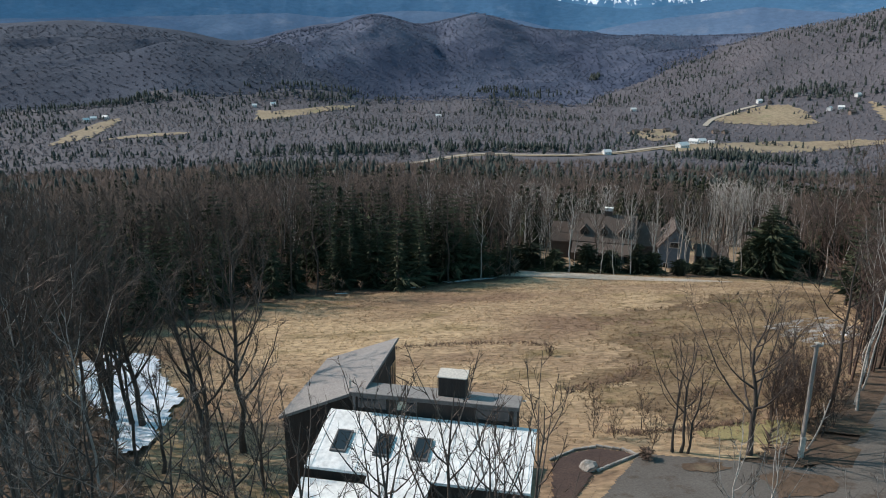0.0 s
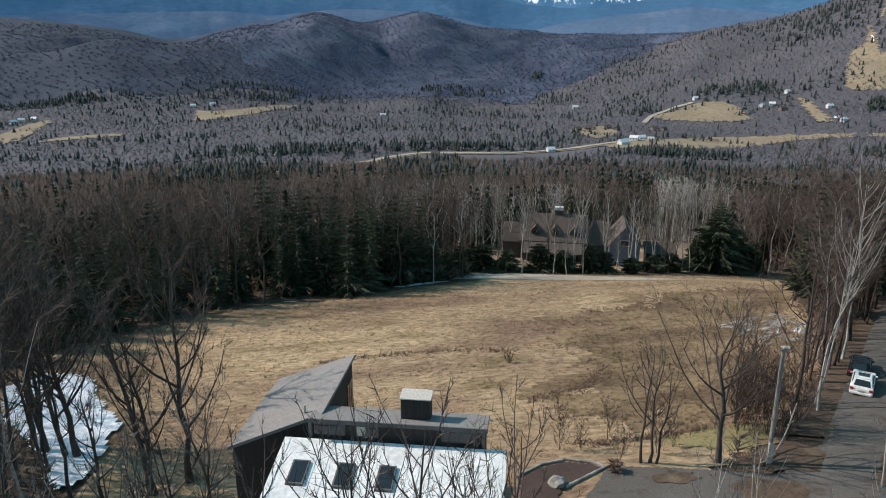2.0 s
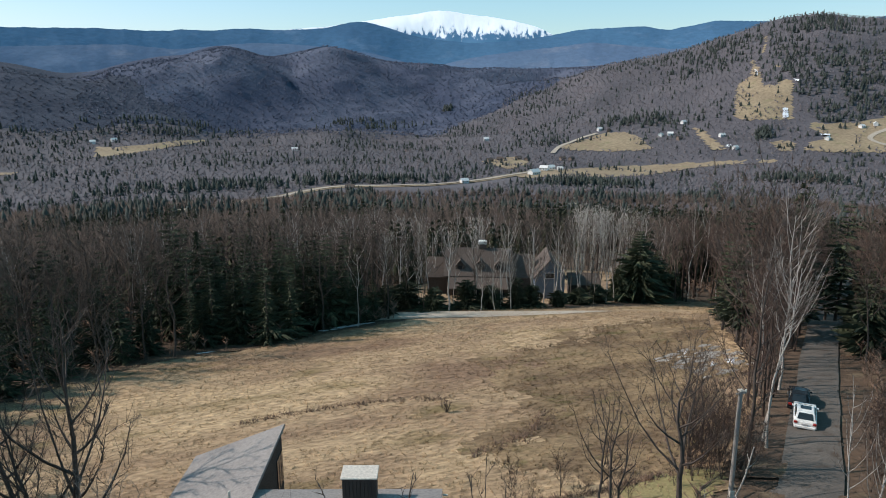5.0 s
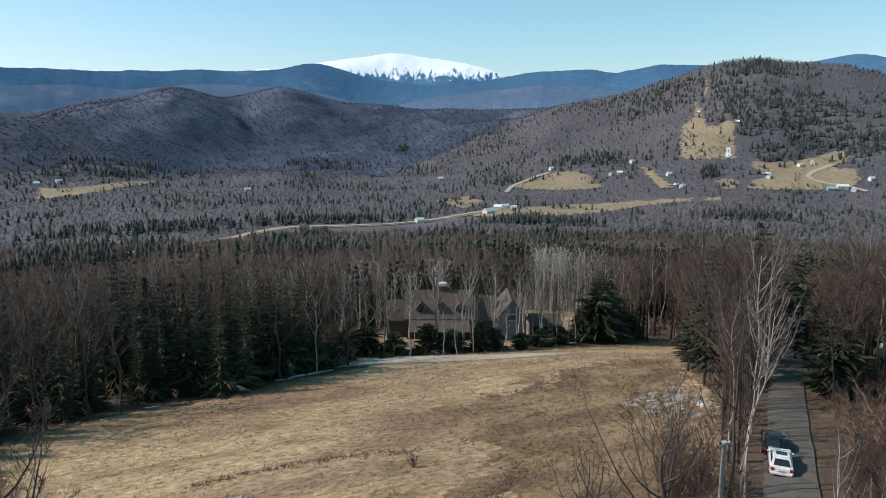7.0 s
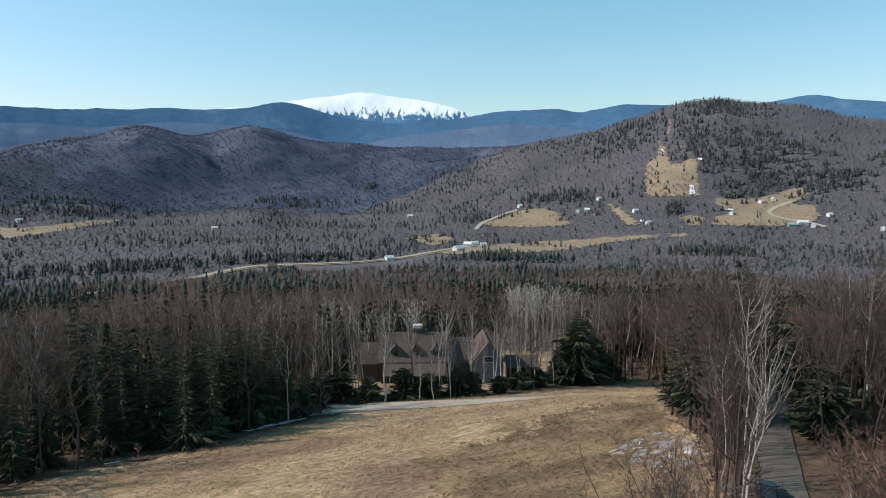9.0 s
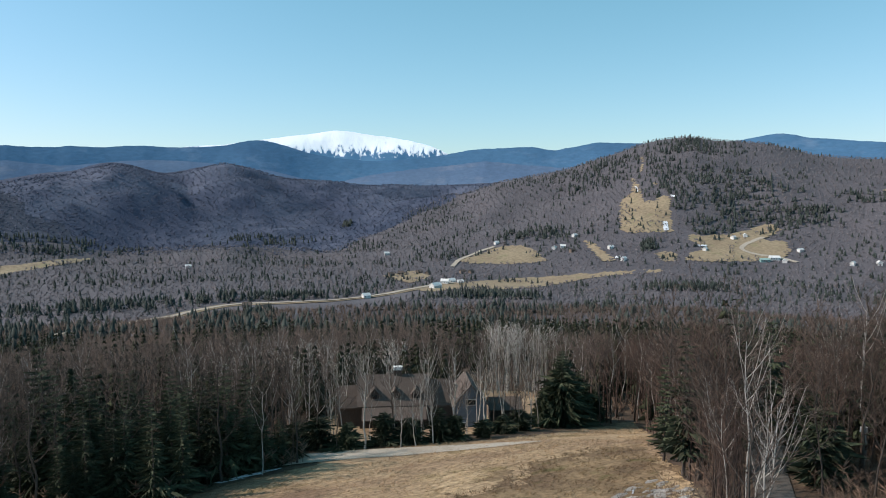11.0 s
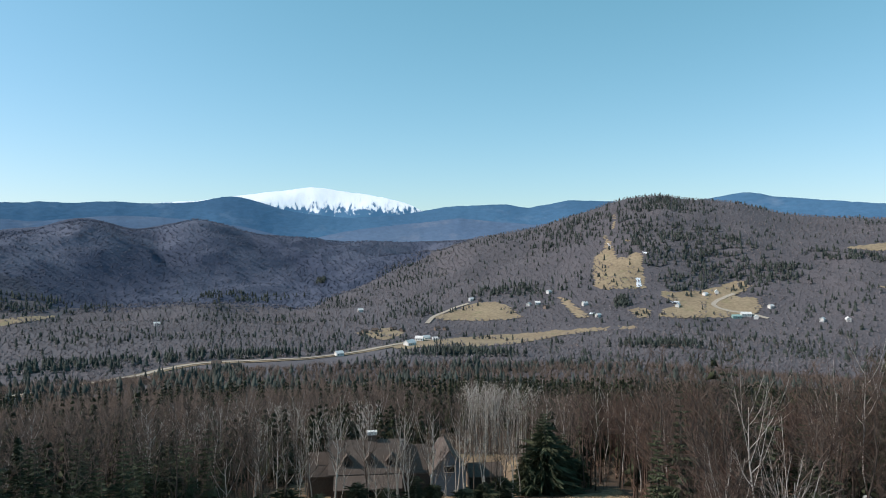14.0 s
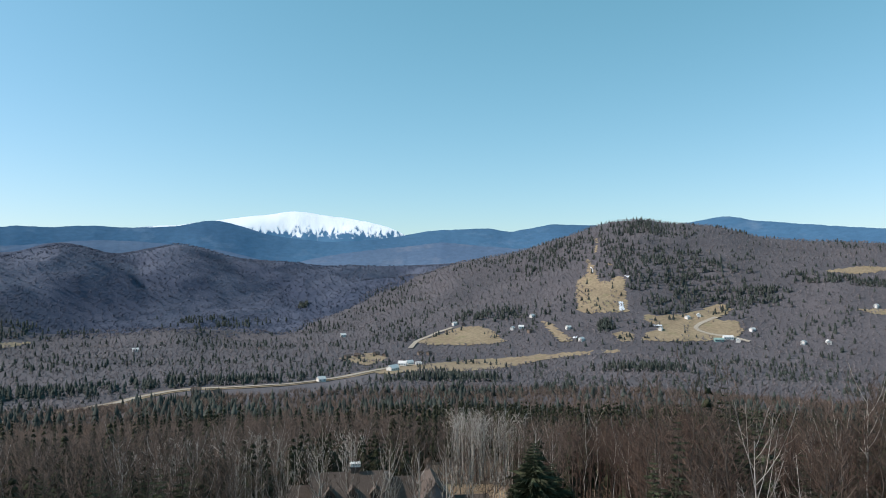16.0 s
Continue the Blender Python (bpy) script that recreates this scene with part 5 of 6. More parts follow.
_ok = ~clear(_x, _y) & (on_line(_x, _y, ROAD) > 4.5) & (vnoise(_x / 12, _y / 12, 71) > 0.22) & ((np.hypot(_x, _y) > 92) | (_x < _y * 0.86))
_x, _y = _x[_ok], _y[_ok]
stamp("lane_woods", T_GREY, _x, _y, 10 + 6 * rng.rand(len(_x)), M_SHADED_REDTWIG, "dense red-brown leafless hardwoods along the lane, darkened for shade", "woods", 33)
_rs = np.random.RandomState(91)
_t, _o = _rs.rand(95), 3.2 + 3.0 * _rs.rand(95)
_x, _y = 44.5 + 60 * _t - 0.72 * _o, 52.3 + 60 * _t + 0.70 * _o
_ok = on_line(_x, _y, ROAD) > 2.7
stamp("lane_thicket", T_GREY, _x[_ok], _y[_ok], 7 + 6 * _rs.rand(_ok.sum()), M_SHADED_REDTWIG, "thin red-brown leafless trees crowding the lane, darkened for shade", "woods", 34)
SAPLING = tree_thing("sapling", *bare_tree(940, 5.0, 12, 5, 9, 0.26, 0.08, 2, 0.006, 0.05, 1.3, 2.2, dome=True, light=True), M_DARKBARK, M_SHADED_REDTWIG, "thin red-brown sapling in the brush by the forecourt", "crown")
at(SAPLING, 31.0, 46.5)
for _k in range(48):
    _t = _rs.rand()
    if _k % 6 == 0:
        _x, _y = 27.5 + 6 * _t + _rs.normal(), 44.0 + 7 * _t + _rs.normal()
    elif _k % 3 == 1:
        _x, _y = 31 + 9 * _t + _rs.normal() * 1.3, 47.5 + 10 * _t + _rs.normal() * 1.3
    else:
        _x, _y = 37 + 9 * _t + _rs.normal() * 1.0, 38 + 10 * _t - 2 * _rs.rand()
    if on_line(np.array([_x]), np.array([_y]), ROAD)[0] > 3:
        place_copy(SAPLING, _x, _y, _rs.rand() * 360, 0.5 + 0.6 * _rs.rand())
for _x, _y in ((18.6, 45.0), (21.6, 45.4), (23.2, 46.2), (16.4, 47.2), (19.6, 49.6), (27.2, 46.8), (24.0, 50.5), (14.8, 47.6)):
    place_copy(SAPLING, _x, _y, _rs.rand() * 360, 0.45 + 0.35 * _rs.rand())
# conifers at the wood's edge
for _x, _y, _h, _w, _sd in ((-13.6, 121.8, 22.6, 9, 1), (2.1, 115.5, 17, 6.0, 2), (7.6, 117, 16.5, 5.6, 3), (12.6, 118.2, 12, 5.0, 4), (17.3, 119, 8, 4.4, 5), (-5.1, 114.3, 11.8, 5, 6), (-0.7, 115.2, 14.6, 5.6, 7), (4.6, 119, 15, 5.5, 8), (10.2, 119.5, 14, 5, 9),
                            (14.6, 118, 10, 4.6, 10), (-9.5, 113.5, 9, 4.6, 11), (-17.5, 112.5, 12, 5.4, 12), (-23.5, 111, 13, 5.4, 13), (19.8, 121, 7, 4.2, 14), (-28, 106, 12, 5.2, 15), (-2.8, 118.5, 17, 6, 16), (-31, 118, 20, 7.5, 17), (-8, 122, 18, 6.2, 18)):
    hero("fir_tree", _x, _y, fir_tree(800 + _sd, _h, _w, 26, 8, 9, 0.03, 0.25, needle=0.046), M_BARK, M_NEEDLE, "tall dark green conifer at the meadow's edge", "crown")
for _x, _y, _h, _w, _sd in ((73.5, 129.4, 15.2, 11.5, 31), (79.0, 131.4, 11, 8, 32), (69.0, 129.0, 8, 6.5, 33), (84, 133, 7, 5.5, 34)):
    hero("spruce_tree", _x, _y, fir_tree(800 + _sd, _h, _w, 28, 11, 9, 0.01, 0.18, 0.2, 0.75, 0.055), M_BARK, M_NEEDLE, "broad dark spruce beside the gabled house", "crown")
for _x, _y, _h, _w, _sd in ((25, 126.5, 4.2, 5.5, 51), (29, 123.4, 3.4, 5, 52), (34.5, 121.6, 4.4, 5.5, 53), (38.5, 120.4, 3.6, 4.5, 54), (43.2, 119.2, 4.6, 4, 55), (45.8, 118.4, 3.4, 4.2, 56), (22, 129, 3.5, 5, 57), (51, 118.5, 2.6, 3.6, 58), (57, 122.5, 2.8, 4, 59), (62, 125.5, 3.2, 4.6, 60)):
    hero("evergreen_shrub", _x, _y, fir_tree(800 + _sd, _h * 1.3, _w * 1.1, 18, 12, 9, 0.0, 0.35, 0.02, 0.42, 0.045), M_BARK, M_NEEDLE, "rounded dark evergreen shrub along the drive", "crown", category="shrub")
for _x, _y, _h, _sd in ((31.0, 121.0, 14.5, 1), (41.6, 117.8, 9.5, 2), (46.6, 120.8, 15, 3), (53.0, 124.8, 15.5, 4), (54.6, 125.6, 14, 5), (36.2, 118.4, 8.5, 6), (38.5, 117.2, 7.5, 7), (24.5, 133, 13, 8), (22.5, 135, 12, 9), (20.5, 131, 14, 10), (49.5, 122, 8, 11), (27, 135, 11, 12), (66, 128, 11, 13), (61, 124.6, 7, 14)):
    hero("birch_tree", _x, _y, bare_tree(900 + _sd, _h, 11, 5, 5, 0.20, 0.4, 1, 0.010, 0.03, 1.1, 1.9), M_BIRCH, M_BTWIG, "pale leafless birch in front of the gabled house", "crown")
_rs = np.random.RandomState(55)
for _k in range(34):
    _x = 24 + 44 * _rs.rand()
    _y = np.interp(_x, [24, 40, 52, 68], [124, 119.5, 121.5, 126.5]) + 6 * _rs.rand() ** 2
    place_copy((BIRCH + GREY[:1])[_k % 4], _x, _y, _rs.rand() * 360, 0.55 + 0.45 * _rs.rand())
for _x, _y, _h, _sd in ((56.9, 78.2, 18.3, 71), (70.8, 84.3, 21, 72), (59.5, 84.5, 14, 73), (88, 78, 19, 74), (96, 79, 18, 75), (79, 73, 15, 76), (86, 92, 20, 77), (101, 92, 21, 78), (112, 99, 20, 79), (98, 106, 19, 80), (121, 92, 20, 81), (66, 78, 17, 82)):
    hero("spruce_tree", _x, _y, fir_tree(800 + _sd, _h, _h * 0.28, 22, 7, 5, 0.15, 0.35, 0.2, 0.7), M_BARK, M_NEEDLE, "tall ragged spruce standing by the lane", "crown")
# birch stand behind the gabled house
_rs = np.random.RandomState(77)
_a, _r = np.radians(25.0 + 5.5 * _rs.rand(60)), 205 + 40 * _rs.rand(60)
stamp("birch_stand", T_BIRCH, _r * np.sin(_a), _r * np.cos(_a), 15 + 4 * _rs.rand(60), M_BIRCH, "stand of straight white birches behind the house", "woods", 12)
_a, _r = np.radians(2 + 16 * _rs.rand(70)), 150 + 60 * _rs.rand(70)
stamp("birch_group", T_BIRCH, _r * np.sin(_a), _r * np.cos(_a), 12 + 4 * _rs.rand(70), M_BIRCH, "scattered white birches behind the gabled house", "woods", 13)

# undergrowth and grass
_x, _y = scatter(7500, 32, 190, -38, 66, 2.0, 21)
_ok = ~clear(_x, _y) & ~((np.degrees(np.arctan2(_x, _y)) > -12) & (np.hypot(_x, _y) < 45))
_x, _y = _x[_ok], _y[_ok]
M_BRUSH = material("brushwood", (0.19, 0.125, 0.09), (0.13, 0.09, 0.07), 12, 0.95, 0.0, (0.22, 0.15, 0.10), 8, island=0.4, world_space=True)
stamp("undergrowth", [brush(950 + k, 13, 0.022) for k in range(5)], _x, _y, 1.6 + 2.6 * rng.rand(len(_x)), M_BRUSH, "brown leafless brushwood on the forest floor", "undergrowth", 14)


def tuft(seed):
    r = np.random.RandomState(seed)
    p = Parts()
    n = 3
    a = r.rand(n) * 6.28
    b = np.stack([0.35 * r.normal(size=n), 0.35 * r.normal(size=n), 0 * a], 1)
    p.spikes(b, b + np.stack([0.55 * np.cos(a) + 0.35, 0.55 * np.sin(a), 0.55 + 0.5 * r.rand(n)], 1), 0.10)
    return tris(p)


_rs = np.random.RandomState(78)
_n = 60000
_x, _y = -42 + 135 * _rs.rand(_n), 28 + 102 * _rs.rand(_n)
_ok = inside(_x, _y, MEADOW) & ~inside(_x, _y, HOUSE) & (vnoise(_x / 6, _y / 3, 61) > 0.18) & ~inside(_x, _y, [(9, 24), (9, 45), (16, 47), (28, 42), (38, 50), (42, 40), (20, 20)])
_x, _y = _x[_ok], _y[_ok]
_rg = inside(_x + 3 * (vnoise(_x / 3, _y / 3, 5) - 0.5), _y, [(20, 52), (27, 49), (34, 52), (42, 60), (50, 69), (57, 80), (63, 92), (58, 98), (46, 95), (36, 92), (27, 84), (22, 74), (24, 66), (16, 60), (15, 54)])
stamp("weed_tufts", [tuft(965 + k) for k in range(5)], _x[_rg], _y[_rg], 0.16 + 0.26 * _rs.rand(_rg.sum()), M_ROUGH, "brown dry weeds on the rough pasture", "weeds", 26, -0.1)
_x, _y = _x[~_rg], _y[~_rg]
stamp("grass_tufts", [tuft(970 + k) for k in range(6)], _x, _y, 0.14 + 0.22 * _rs.rand(len(_x)), M_TUFT, "dry tufts of straw-coloured grass", "grass", 15, -0.08)


def along(pts, n, wide, seed):
    """Scattered places along a line of plan points."""
    r = np.random.RandomState(seed)
    p = np.array(pts, float)
    s = np.concatenate([[0], np.cumsum(np.hypot(*np.diff(p, axis=0).T))])
    q = s[-1] * r.rand(n)
    return np.interp(q, s, p[:, 0]) + wide * r.normal(size=n), np.interp(q, s, p[:, 1]) + wide * r.normal(size=n)


_l = [along([(-3.9, 74.9), (1.4, 75.6), (6.2, 75.7), (9.9, 75.5), (14.1, 74.6), (17.9, 72.4)], 240, 0.35, 1), along([(15.5, 57.6), (17.2, 58.6), (20.8, 60), (23.5, 62.6), (25.9, 65.3)], 260, 0.5, 2),
      along([(15.8, 48.6), (17.5, 48.2), (19.2, 47.9), (22, 48.1), (25, 48.4), (27.8, 48.6)], 260, 0.3, 3), along([(30, 50), (36, 57), (44, 66), (52, 76)], 900, 2.2, 5), along([(-12, 38), (-14, 52), (-18, 58)], 300, 1.6, 6)]
_x, _y = np.concatenate([a for a, b in _l]), np.concatenate([b for a, b in _l])
stamp("dead_weeds", [tuft(990 + k) for k in range(5)], _x, _y, 0.22 + 0.3 * _rs.rand(len(_x)), M_BRUSH, "brown dead weeds along banks and ditches", "weeds", 18, -0.06)
# fallen leaves drifted over the forecourt
for _c, _w, _sd in (((30.5, 42.5), (4.2, 2.4), 1), ((33.5, 40.5), (2.2, 2.6), 6), ((21, 41.5), (2.0, 1.0), 7), ((26.0, 38.2), (3.0, 2.2), 2), ((34.5, 46.5), (2.6, 1.6), 3), ((24.5, 33.0), (3.2, 2.0), 4), ((35.5, 38.5), (2.4, 3.0), 5)):
    _r2 = np.random.RandomState(_sd)
    _p = [(_c[0] + _w[0] * math.cos(a) * (0.6 + 0.7 * _r2.rand()), _c[1] + _w[1] * math.sin(a) * (0.6 + 0.7 * _r2.rand())) for a in np.linspace(0, 6.28, 14)[:-1]]
    drape("leaf_drift", _p, 0.13, 0.18, M_FLOOR, "drift of brown leaves over the forecourt", "leaves", 0.6)
_x, _y = scatter(14000, 44, 125, 37, 66, 1.15, 23)
_ok = ~clear(_x, _y)
_x, _y = _x[_ok], _y[_ok]
stamp("lane_brushwood", [brush(955 + k, 16, 0.013) for k in range(5)], _x, _y, 0.9 + 2.2 * rng.rand(len(_x)), M_BRUSH, "brown leafless brushwood crowding the lane", "undergrowth", 24)
hero("evergreen_shrub", 66.0, 67.2, fir_tree(870, 8.5, 7.5, 14, 10, 6, 0.0, 0.25, 0.1, 0.5), M_BARK, M_NEEDLE, "dark evergreen thicket beside the lane", "crown", category="shrub")
hero("evergreen_shrub", 70.0, 71.0, fir_tree(871, 10, 7, 16, 9, 6, 0.0, 0.25, 0.1, 0.55), M_BARK, M_NEEDLE, "dark evergreen thicket beside the lane", "crown", category="shrub")
hero("meadow_shrub", 16.5, 69.1, bare_tree(980, 1.6, 9, 5, 6, 0.35, 0.05, 3, 0.03, 0.1, 1.2, 7.0), M_DARKBARK, M_BRUSH, "small brown shrub alone in the meadow", "crown", category="shrub")
hero("leafy_bush", 17.5, 43.3, fir_tree(981, 1.3, 1.5, 9, 9, 6, 0.0, 0.2, 0.0, 0.4), M_DARKBARK, M_BRUSH, "brown dried bush at the corner of the drive", "crown", category="shrub")

# ---- broken utility pole ----
_p = Parts()
_tt = np.linspace(0, 1, 7)
_p.tube(np.stack([0.02 * np.sin(_tt * 5), 0 * _tt, 9.1 * _tt], 1), 0.17 - 0.04 * _tt, 10)
M_POLE = material("weathered_pole", (0.34, 0.31, 0.28), (0.25, 0.22, 0.20), 0.6, 0.9, 0.4, None, 6, stretch=(4, 4, 0.3))
pole = empty("utility_pole", pose(28.25, 42.25, float(land(28.25, 42.25)) - 0.1))
tagged(pole, "weathered grey utility pole with a small top bracket", "utility pole")
child("shaft", _p.mesh("shaft", M_POLE, True), pole)
part("top_cap", box(-0.17, 0.17, -0.17, 0.17, 9.0, 9.08, 0.02), M_CAP, pole)
part("bracket", box(-0.38, 0.42, -0.05, 0.05, 8.78, 8.88, 0.015), M_POLE, pole)
part("insulator", box(0.32, 0.42, -0.05, 0.05, 8.88, 9.06, 0.02), M_WHITE, pole, "pale insulator")
part("guard", box(-0.19, 0.19, -0.21, -0.12, 0.1, 1.9, 0.02), M_CAP, pole, "pale cable guard at the foot")
# lopped stems standing by the pole
for _x, _y, _h, _ry in ((29.4, 43.4, 4.6, 14),):
    _p = Parts()
    _p.tube(np.stack([0.12 * np.sin(_tt * 4), 0 * _tt, _h * _tt], 1), 0.07 - 0.03 * _tt, 7)
    _p.spikes([[0, 0, _h * 0.6], [0, 0, _h * 0.75]], [[0.5, 0.2, _h * 0.8], [-0.4, 0.1, _h * 0.9]], 0.04)
    _l = new("leaning_stem", _p.mesh("leaning_stem", M_BIRCH, True))
    tagged(_l, "broken birch stem leaning beside the pole", "dead tree")
    _l.matrix_world = pose(_x, _y, float(land(_x, _y)) - 0.1, 0, _ry, -30)


# ---- vehicles ----
M_CARW = material("white_car_paint", (0.78, 0.78, 0.76), (0.72, 0.72, 0.70), 1.5, 0.3, 0.0, None, 5)
M_CARB = material("black_car_paint", (0.015, 0.015, 0.017), (0.02, 0.02, 0.022), 1.5, 0.25, 0.0, None, 5)
M_TYRE = material("tyre_rubber", (0.02, 0.02, 0.02), (0.03, 0.03, 0.03), 0.3, 0.9, 0.2)
M_RIM = material("alloy_rim", (0.5, 0.5, 0.5), (0.4, 0.4, 0.4), 0.3, 0.35, 0.0, metal=0.8)
M_RED = material("red_lamp", (0.35, 0.03, 0.02), (0.28, 0.02, 0.02), 0.2, 0.3, 0.0)
M_GREY = material("grey_plate", (0.45, 0.45, 0.45), (0.4, 0.4, 0.4), 0.2, 0.6, 0.0)


def side_shell(profile, half, taper, bevel=0.06):
    """A car shell: its side outline given thickness, narrower towards the top."""
    bm = bmesh.new()
    zt = max(z for _, z in profile)
    a = [bm.verts.new((x, -half * (1 - taper * max(0, (z - 0.9)) / (zt - 0.9 + 1e-6)), z)) for x, z in profile]
    b = [bm.verts.new((x, half * (1 - taper * max(0, (z - 0.9)) / (zt - 0.9 + 1e-6)), z)) for x, z in profile]
    bm.faces.new(a)
    bm.faces.new(b[::-1])
    k = len(profile)
    for i in range(k):
        bm.faces.new((a[i], a[(i + 1) % k], b[(i + 1) % k], b[i]))
    bmesh.ops.recalc_face_normals(bm, faces=bm.faces)
    bmesh.ops.bevel(bm, geom=list(bm.edges), offset=bevel, segments=2, affect="EDGES")
    return bm


def wheel(parent, x, y):
    r = 0.33
    bm = bmesh.new()
    bmesh.ops.create_cone(bm, cap_ends=True, segments=20, radius1=r, radius2=r, depth=0.22, matrix=Matrix.Rotation(radians(90), 4, "X"))
    bmesh.ops.bevel(bm, geom=list(bm.edges), offset=0.02, segments=1, affect="EDGES")
    w = part("wheel", bm, M_TYRE, parent, "black tyre", Matrix.Translation((x, y, r)), True)
    bm = bmesh.new()
    bmesh.ops.create_cone(bm, cap_ends=True, segments=14, radius1=0.21, radius2=0.19, depth=0.25, matrix=Matrix.Rotation(radians(90), 4, "X"))
    part("rim", bm, M_RIM, w, "silver rim")


def car(x, y, rz, paint, label, tall=1.46):
    """Front towards +x."""
    ob = empty("car", pose(x, y, float(land(x, y)) + 0.2, 0, 0, rz))
    tagged(ob, label, "car")
    k = tall / 1.46
    part("body", side_shell([(-2.25, 0.32), (2.2, 0.28), (2.28, 0.55), (2.15, 0.78), (1.1, 0.95), (-1.7, 1.0), (-2.22, 0.95), (-2.3, 0.6)], 0.9, 0.03), paint, ob, smooth=False)
    part("cabin", side_shell([(1.15, 0.9), (0.35, 1.38 * k), (-0.6, 1.46 * k), (-1.3, 1.4 * k), (-1.95, 0.95)], 0.82, 0.2, 0.05), paint, ob)
    bm = bmesh.new()
    prism([(-1.93, -0.62), (-1.42, -0.52), (-1.42, 0.52), (-1.93, 0.62)], [1.0, 1.335 * k, 1.335 * k, 1.0], [1.035, 1.37 * k, 1.37 * k, 1.035], bm)
    part("rear_window", bm, M_GLASS, ob, "dark rear window")
    bm = bmesh.new()
    prism([(1.12, -0.66), (0.45, -0.56), (0.45, 0.56), (1.12, 0.66)], [0.95, 1.33 * k, 1.33 * k, 0.95], [0.985, 1.365 * k, 1.365 * k, 0.985], bm)
    part("windscreen", bm, M_GLASS, ob, "dark windscreen")
    part("sunroof", box(-0.75, -0.05, -0.42, 0.42, 1.44 * k, 1.475 * k, 0.01), M_GLASS, ob, "dark glass sunroof")
    for s in (-1, 1):
        bm = bmesh.new()
        y0, y1 = s * 0.80, s * 0.70
        prism([(0.8, y0), (-1.6, y0), (-1.2, y1), (0.3, y1)], [1.0, 1.0, 1.3 * k, 1.3 * k], [1.03, 1.03, 1.33 * k, 1.33 * k], bm)
        part("side_window", bm, M_GLASS, ob, "dark side window")
        part("tail_lamp", box(-2.31, -2.1, s * 0.72 - 0.14, s * 0.72 + 0.14, 0.72, 0.9, 0.02), M_RED, ob, "red tail lamp")
        part("headlamp", box(2.05, 2.27, s * 0.68 - 0.16, s * 0.68 + 0.16, 0.58, 0.72, 0.02), M_GREY, ob, "clear headlamp")
        part("mirror", box(0.62, 0.78, s * 0.98 - 0.09, s * 0.98 + 0.09, 0.96, 1.1, 0.03), paint, ob)
        for wx in (-1.4, 1.42):
            wheel(ob, wx, s * 0.82)
    part("bumper", box(-2.36, -2.2, -0.8, 0.8, 0.34, 0.56, 0.04), paint, ob)
    part("plate", box(-2.325, -2.29, -0.26, 0.26, 0.62, 0.76, 0.005), M_GREY, ob, "blank pale plate")
    return ob


car(44.3, 53.2, 48, M_CARW, "white car parked at the edge of the lane")
car(47.0, 56.9, 48, M_CARB, "black car parked ahead of the white car", 1.62)

# a small post box on a post by the trees
_mb = empty("post_box", pose(77.0, 70.4, float(land(77, 70.4))))
tagged(_mb, "white box on a wooden post among the trees", "post box")
part("post", box(-0.08, 0.08, -0.08, 0.08, -0.2, 3.4, 0.01), M_POLE, _mb)
part("box", box(-0.35, 0.35, -0.3, 0.3, 3.4, 4.1, 0.05), M_WHITE, _mb, "white box")


# ---- farms and houses in the valley ----
M_TIN = material("pale_tin_roof", (0.80, 0.78, 0.76), (0.70, 0.68, 0.66), 6, 0.6, 0.1, None, 5)
M_GREEN = material("green_tin_roof", (0.30, 0.45, 0.42), (0.25, 0.38, 0.36), 6, 0.6, 0.1, None, 5)
M_FARBROWN = material("brown_house_wall", (0.22, 0.17, 0.14), (0.17, 0.13, 0.11), 6, 0.9, 0.1, None, 5)


def far_house(name, az, el, w, d, eave, ridge, turn, wall_m, roof_m, label, category="house", lift=0.5):
    x, y = FAR_AT[(az, el)]
    ob = empty(name, pose(x, y, float(land(x, y)) + lift, 0, 0, turn))
    tagged(ob, label, category)
    part("wall", gable_wall(-w / 2, w / 2, -d / 2, d / 2, -3, eave, ridge), wall_m, ob)
    part("roof", gable_roof(-w / 2, w / 2, -d / 2, d / 2, eave - 0.1, ridge + 0.5, 0.8, 0.4), roof_m, ob)
    n = max(2, int(w / 5))
    for k in range(n):
        u = -w / 2 + (k + 0.5) * w / n
        part("window", box(u - 0.7, u + 0.7, -d / 2 - 0.12, -d / 2 + 0.05, eave * 0.35, eave * 0.75, 0.05), M_GLASS, ob)
    part("door", box(w / 2 - 0.05, w / 2 + 0.15, -1.5, 1.5, -1, eave * 0.6, 0.05), M_FARBROWN, ob)
    return ob


FAR_HOUSES = [(16.9, -8.3, 10, 1), (9.0, -9.0, 30, 0), (7.6, -8.75, -20, 0), (19.0, -6.6, 10, 0), (19.8, -6.5, -30, 0), (21.3, -6.4, 15, 0), (22.0, -6.5, 40, 0), (24.8, -6.4, 5, 0), (25.5, -6.4, 30, 0), (27.6, -4.05, 10, 1), (28.3, -4.1, 60, 0),
                       (33.8, -3.4, 20, 1), (32.9, -4.3, -30, 1), (32.2, -4.4, 40, 1), (33.6, -4.6, 10, 0), (36.6, -4.3, 0, 1), (37.6, -5.2, 20, 1), (43.6, -4.3, 30, 1), (45.6, -3.4, 10, 1), (46.4, -3.2, 50, 1), (50.1, -4.2, 0, 1), (53.4, -5.0, 20, 1), (55.0, -4.9, 50, 1), (58.0, -2.3, 10, 1),
                       (-22.4, -5.2, 20, 1), (-21.6, -5.15, -20, 1), (-22.9, -5.3, 50, 1), (-11.0, -4.6, 10, 1), (-9.6, -4.5, 30, 1), (3.4, -5.6, 0, 1), (12.4, -5.8, 20, 0), (18.7, -4.9, 0, 1)]
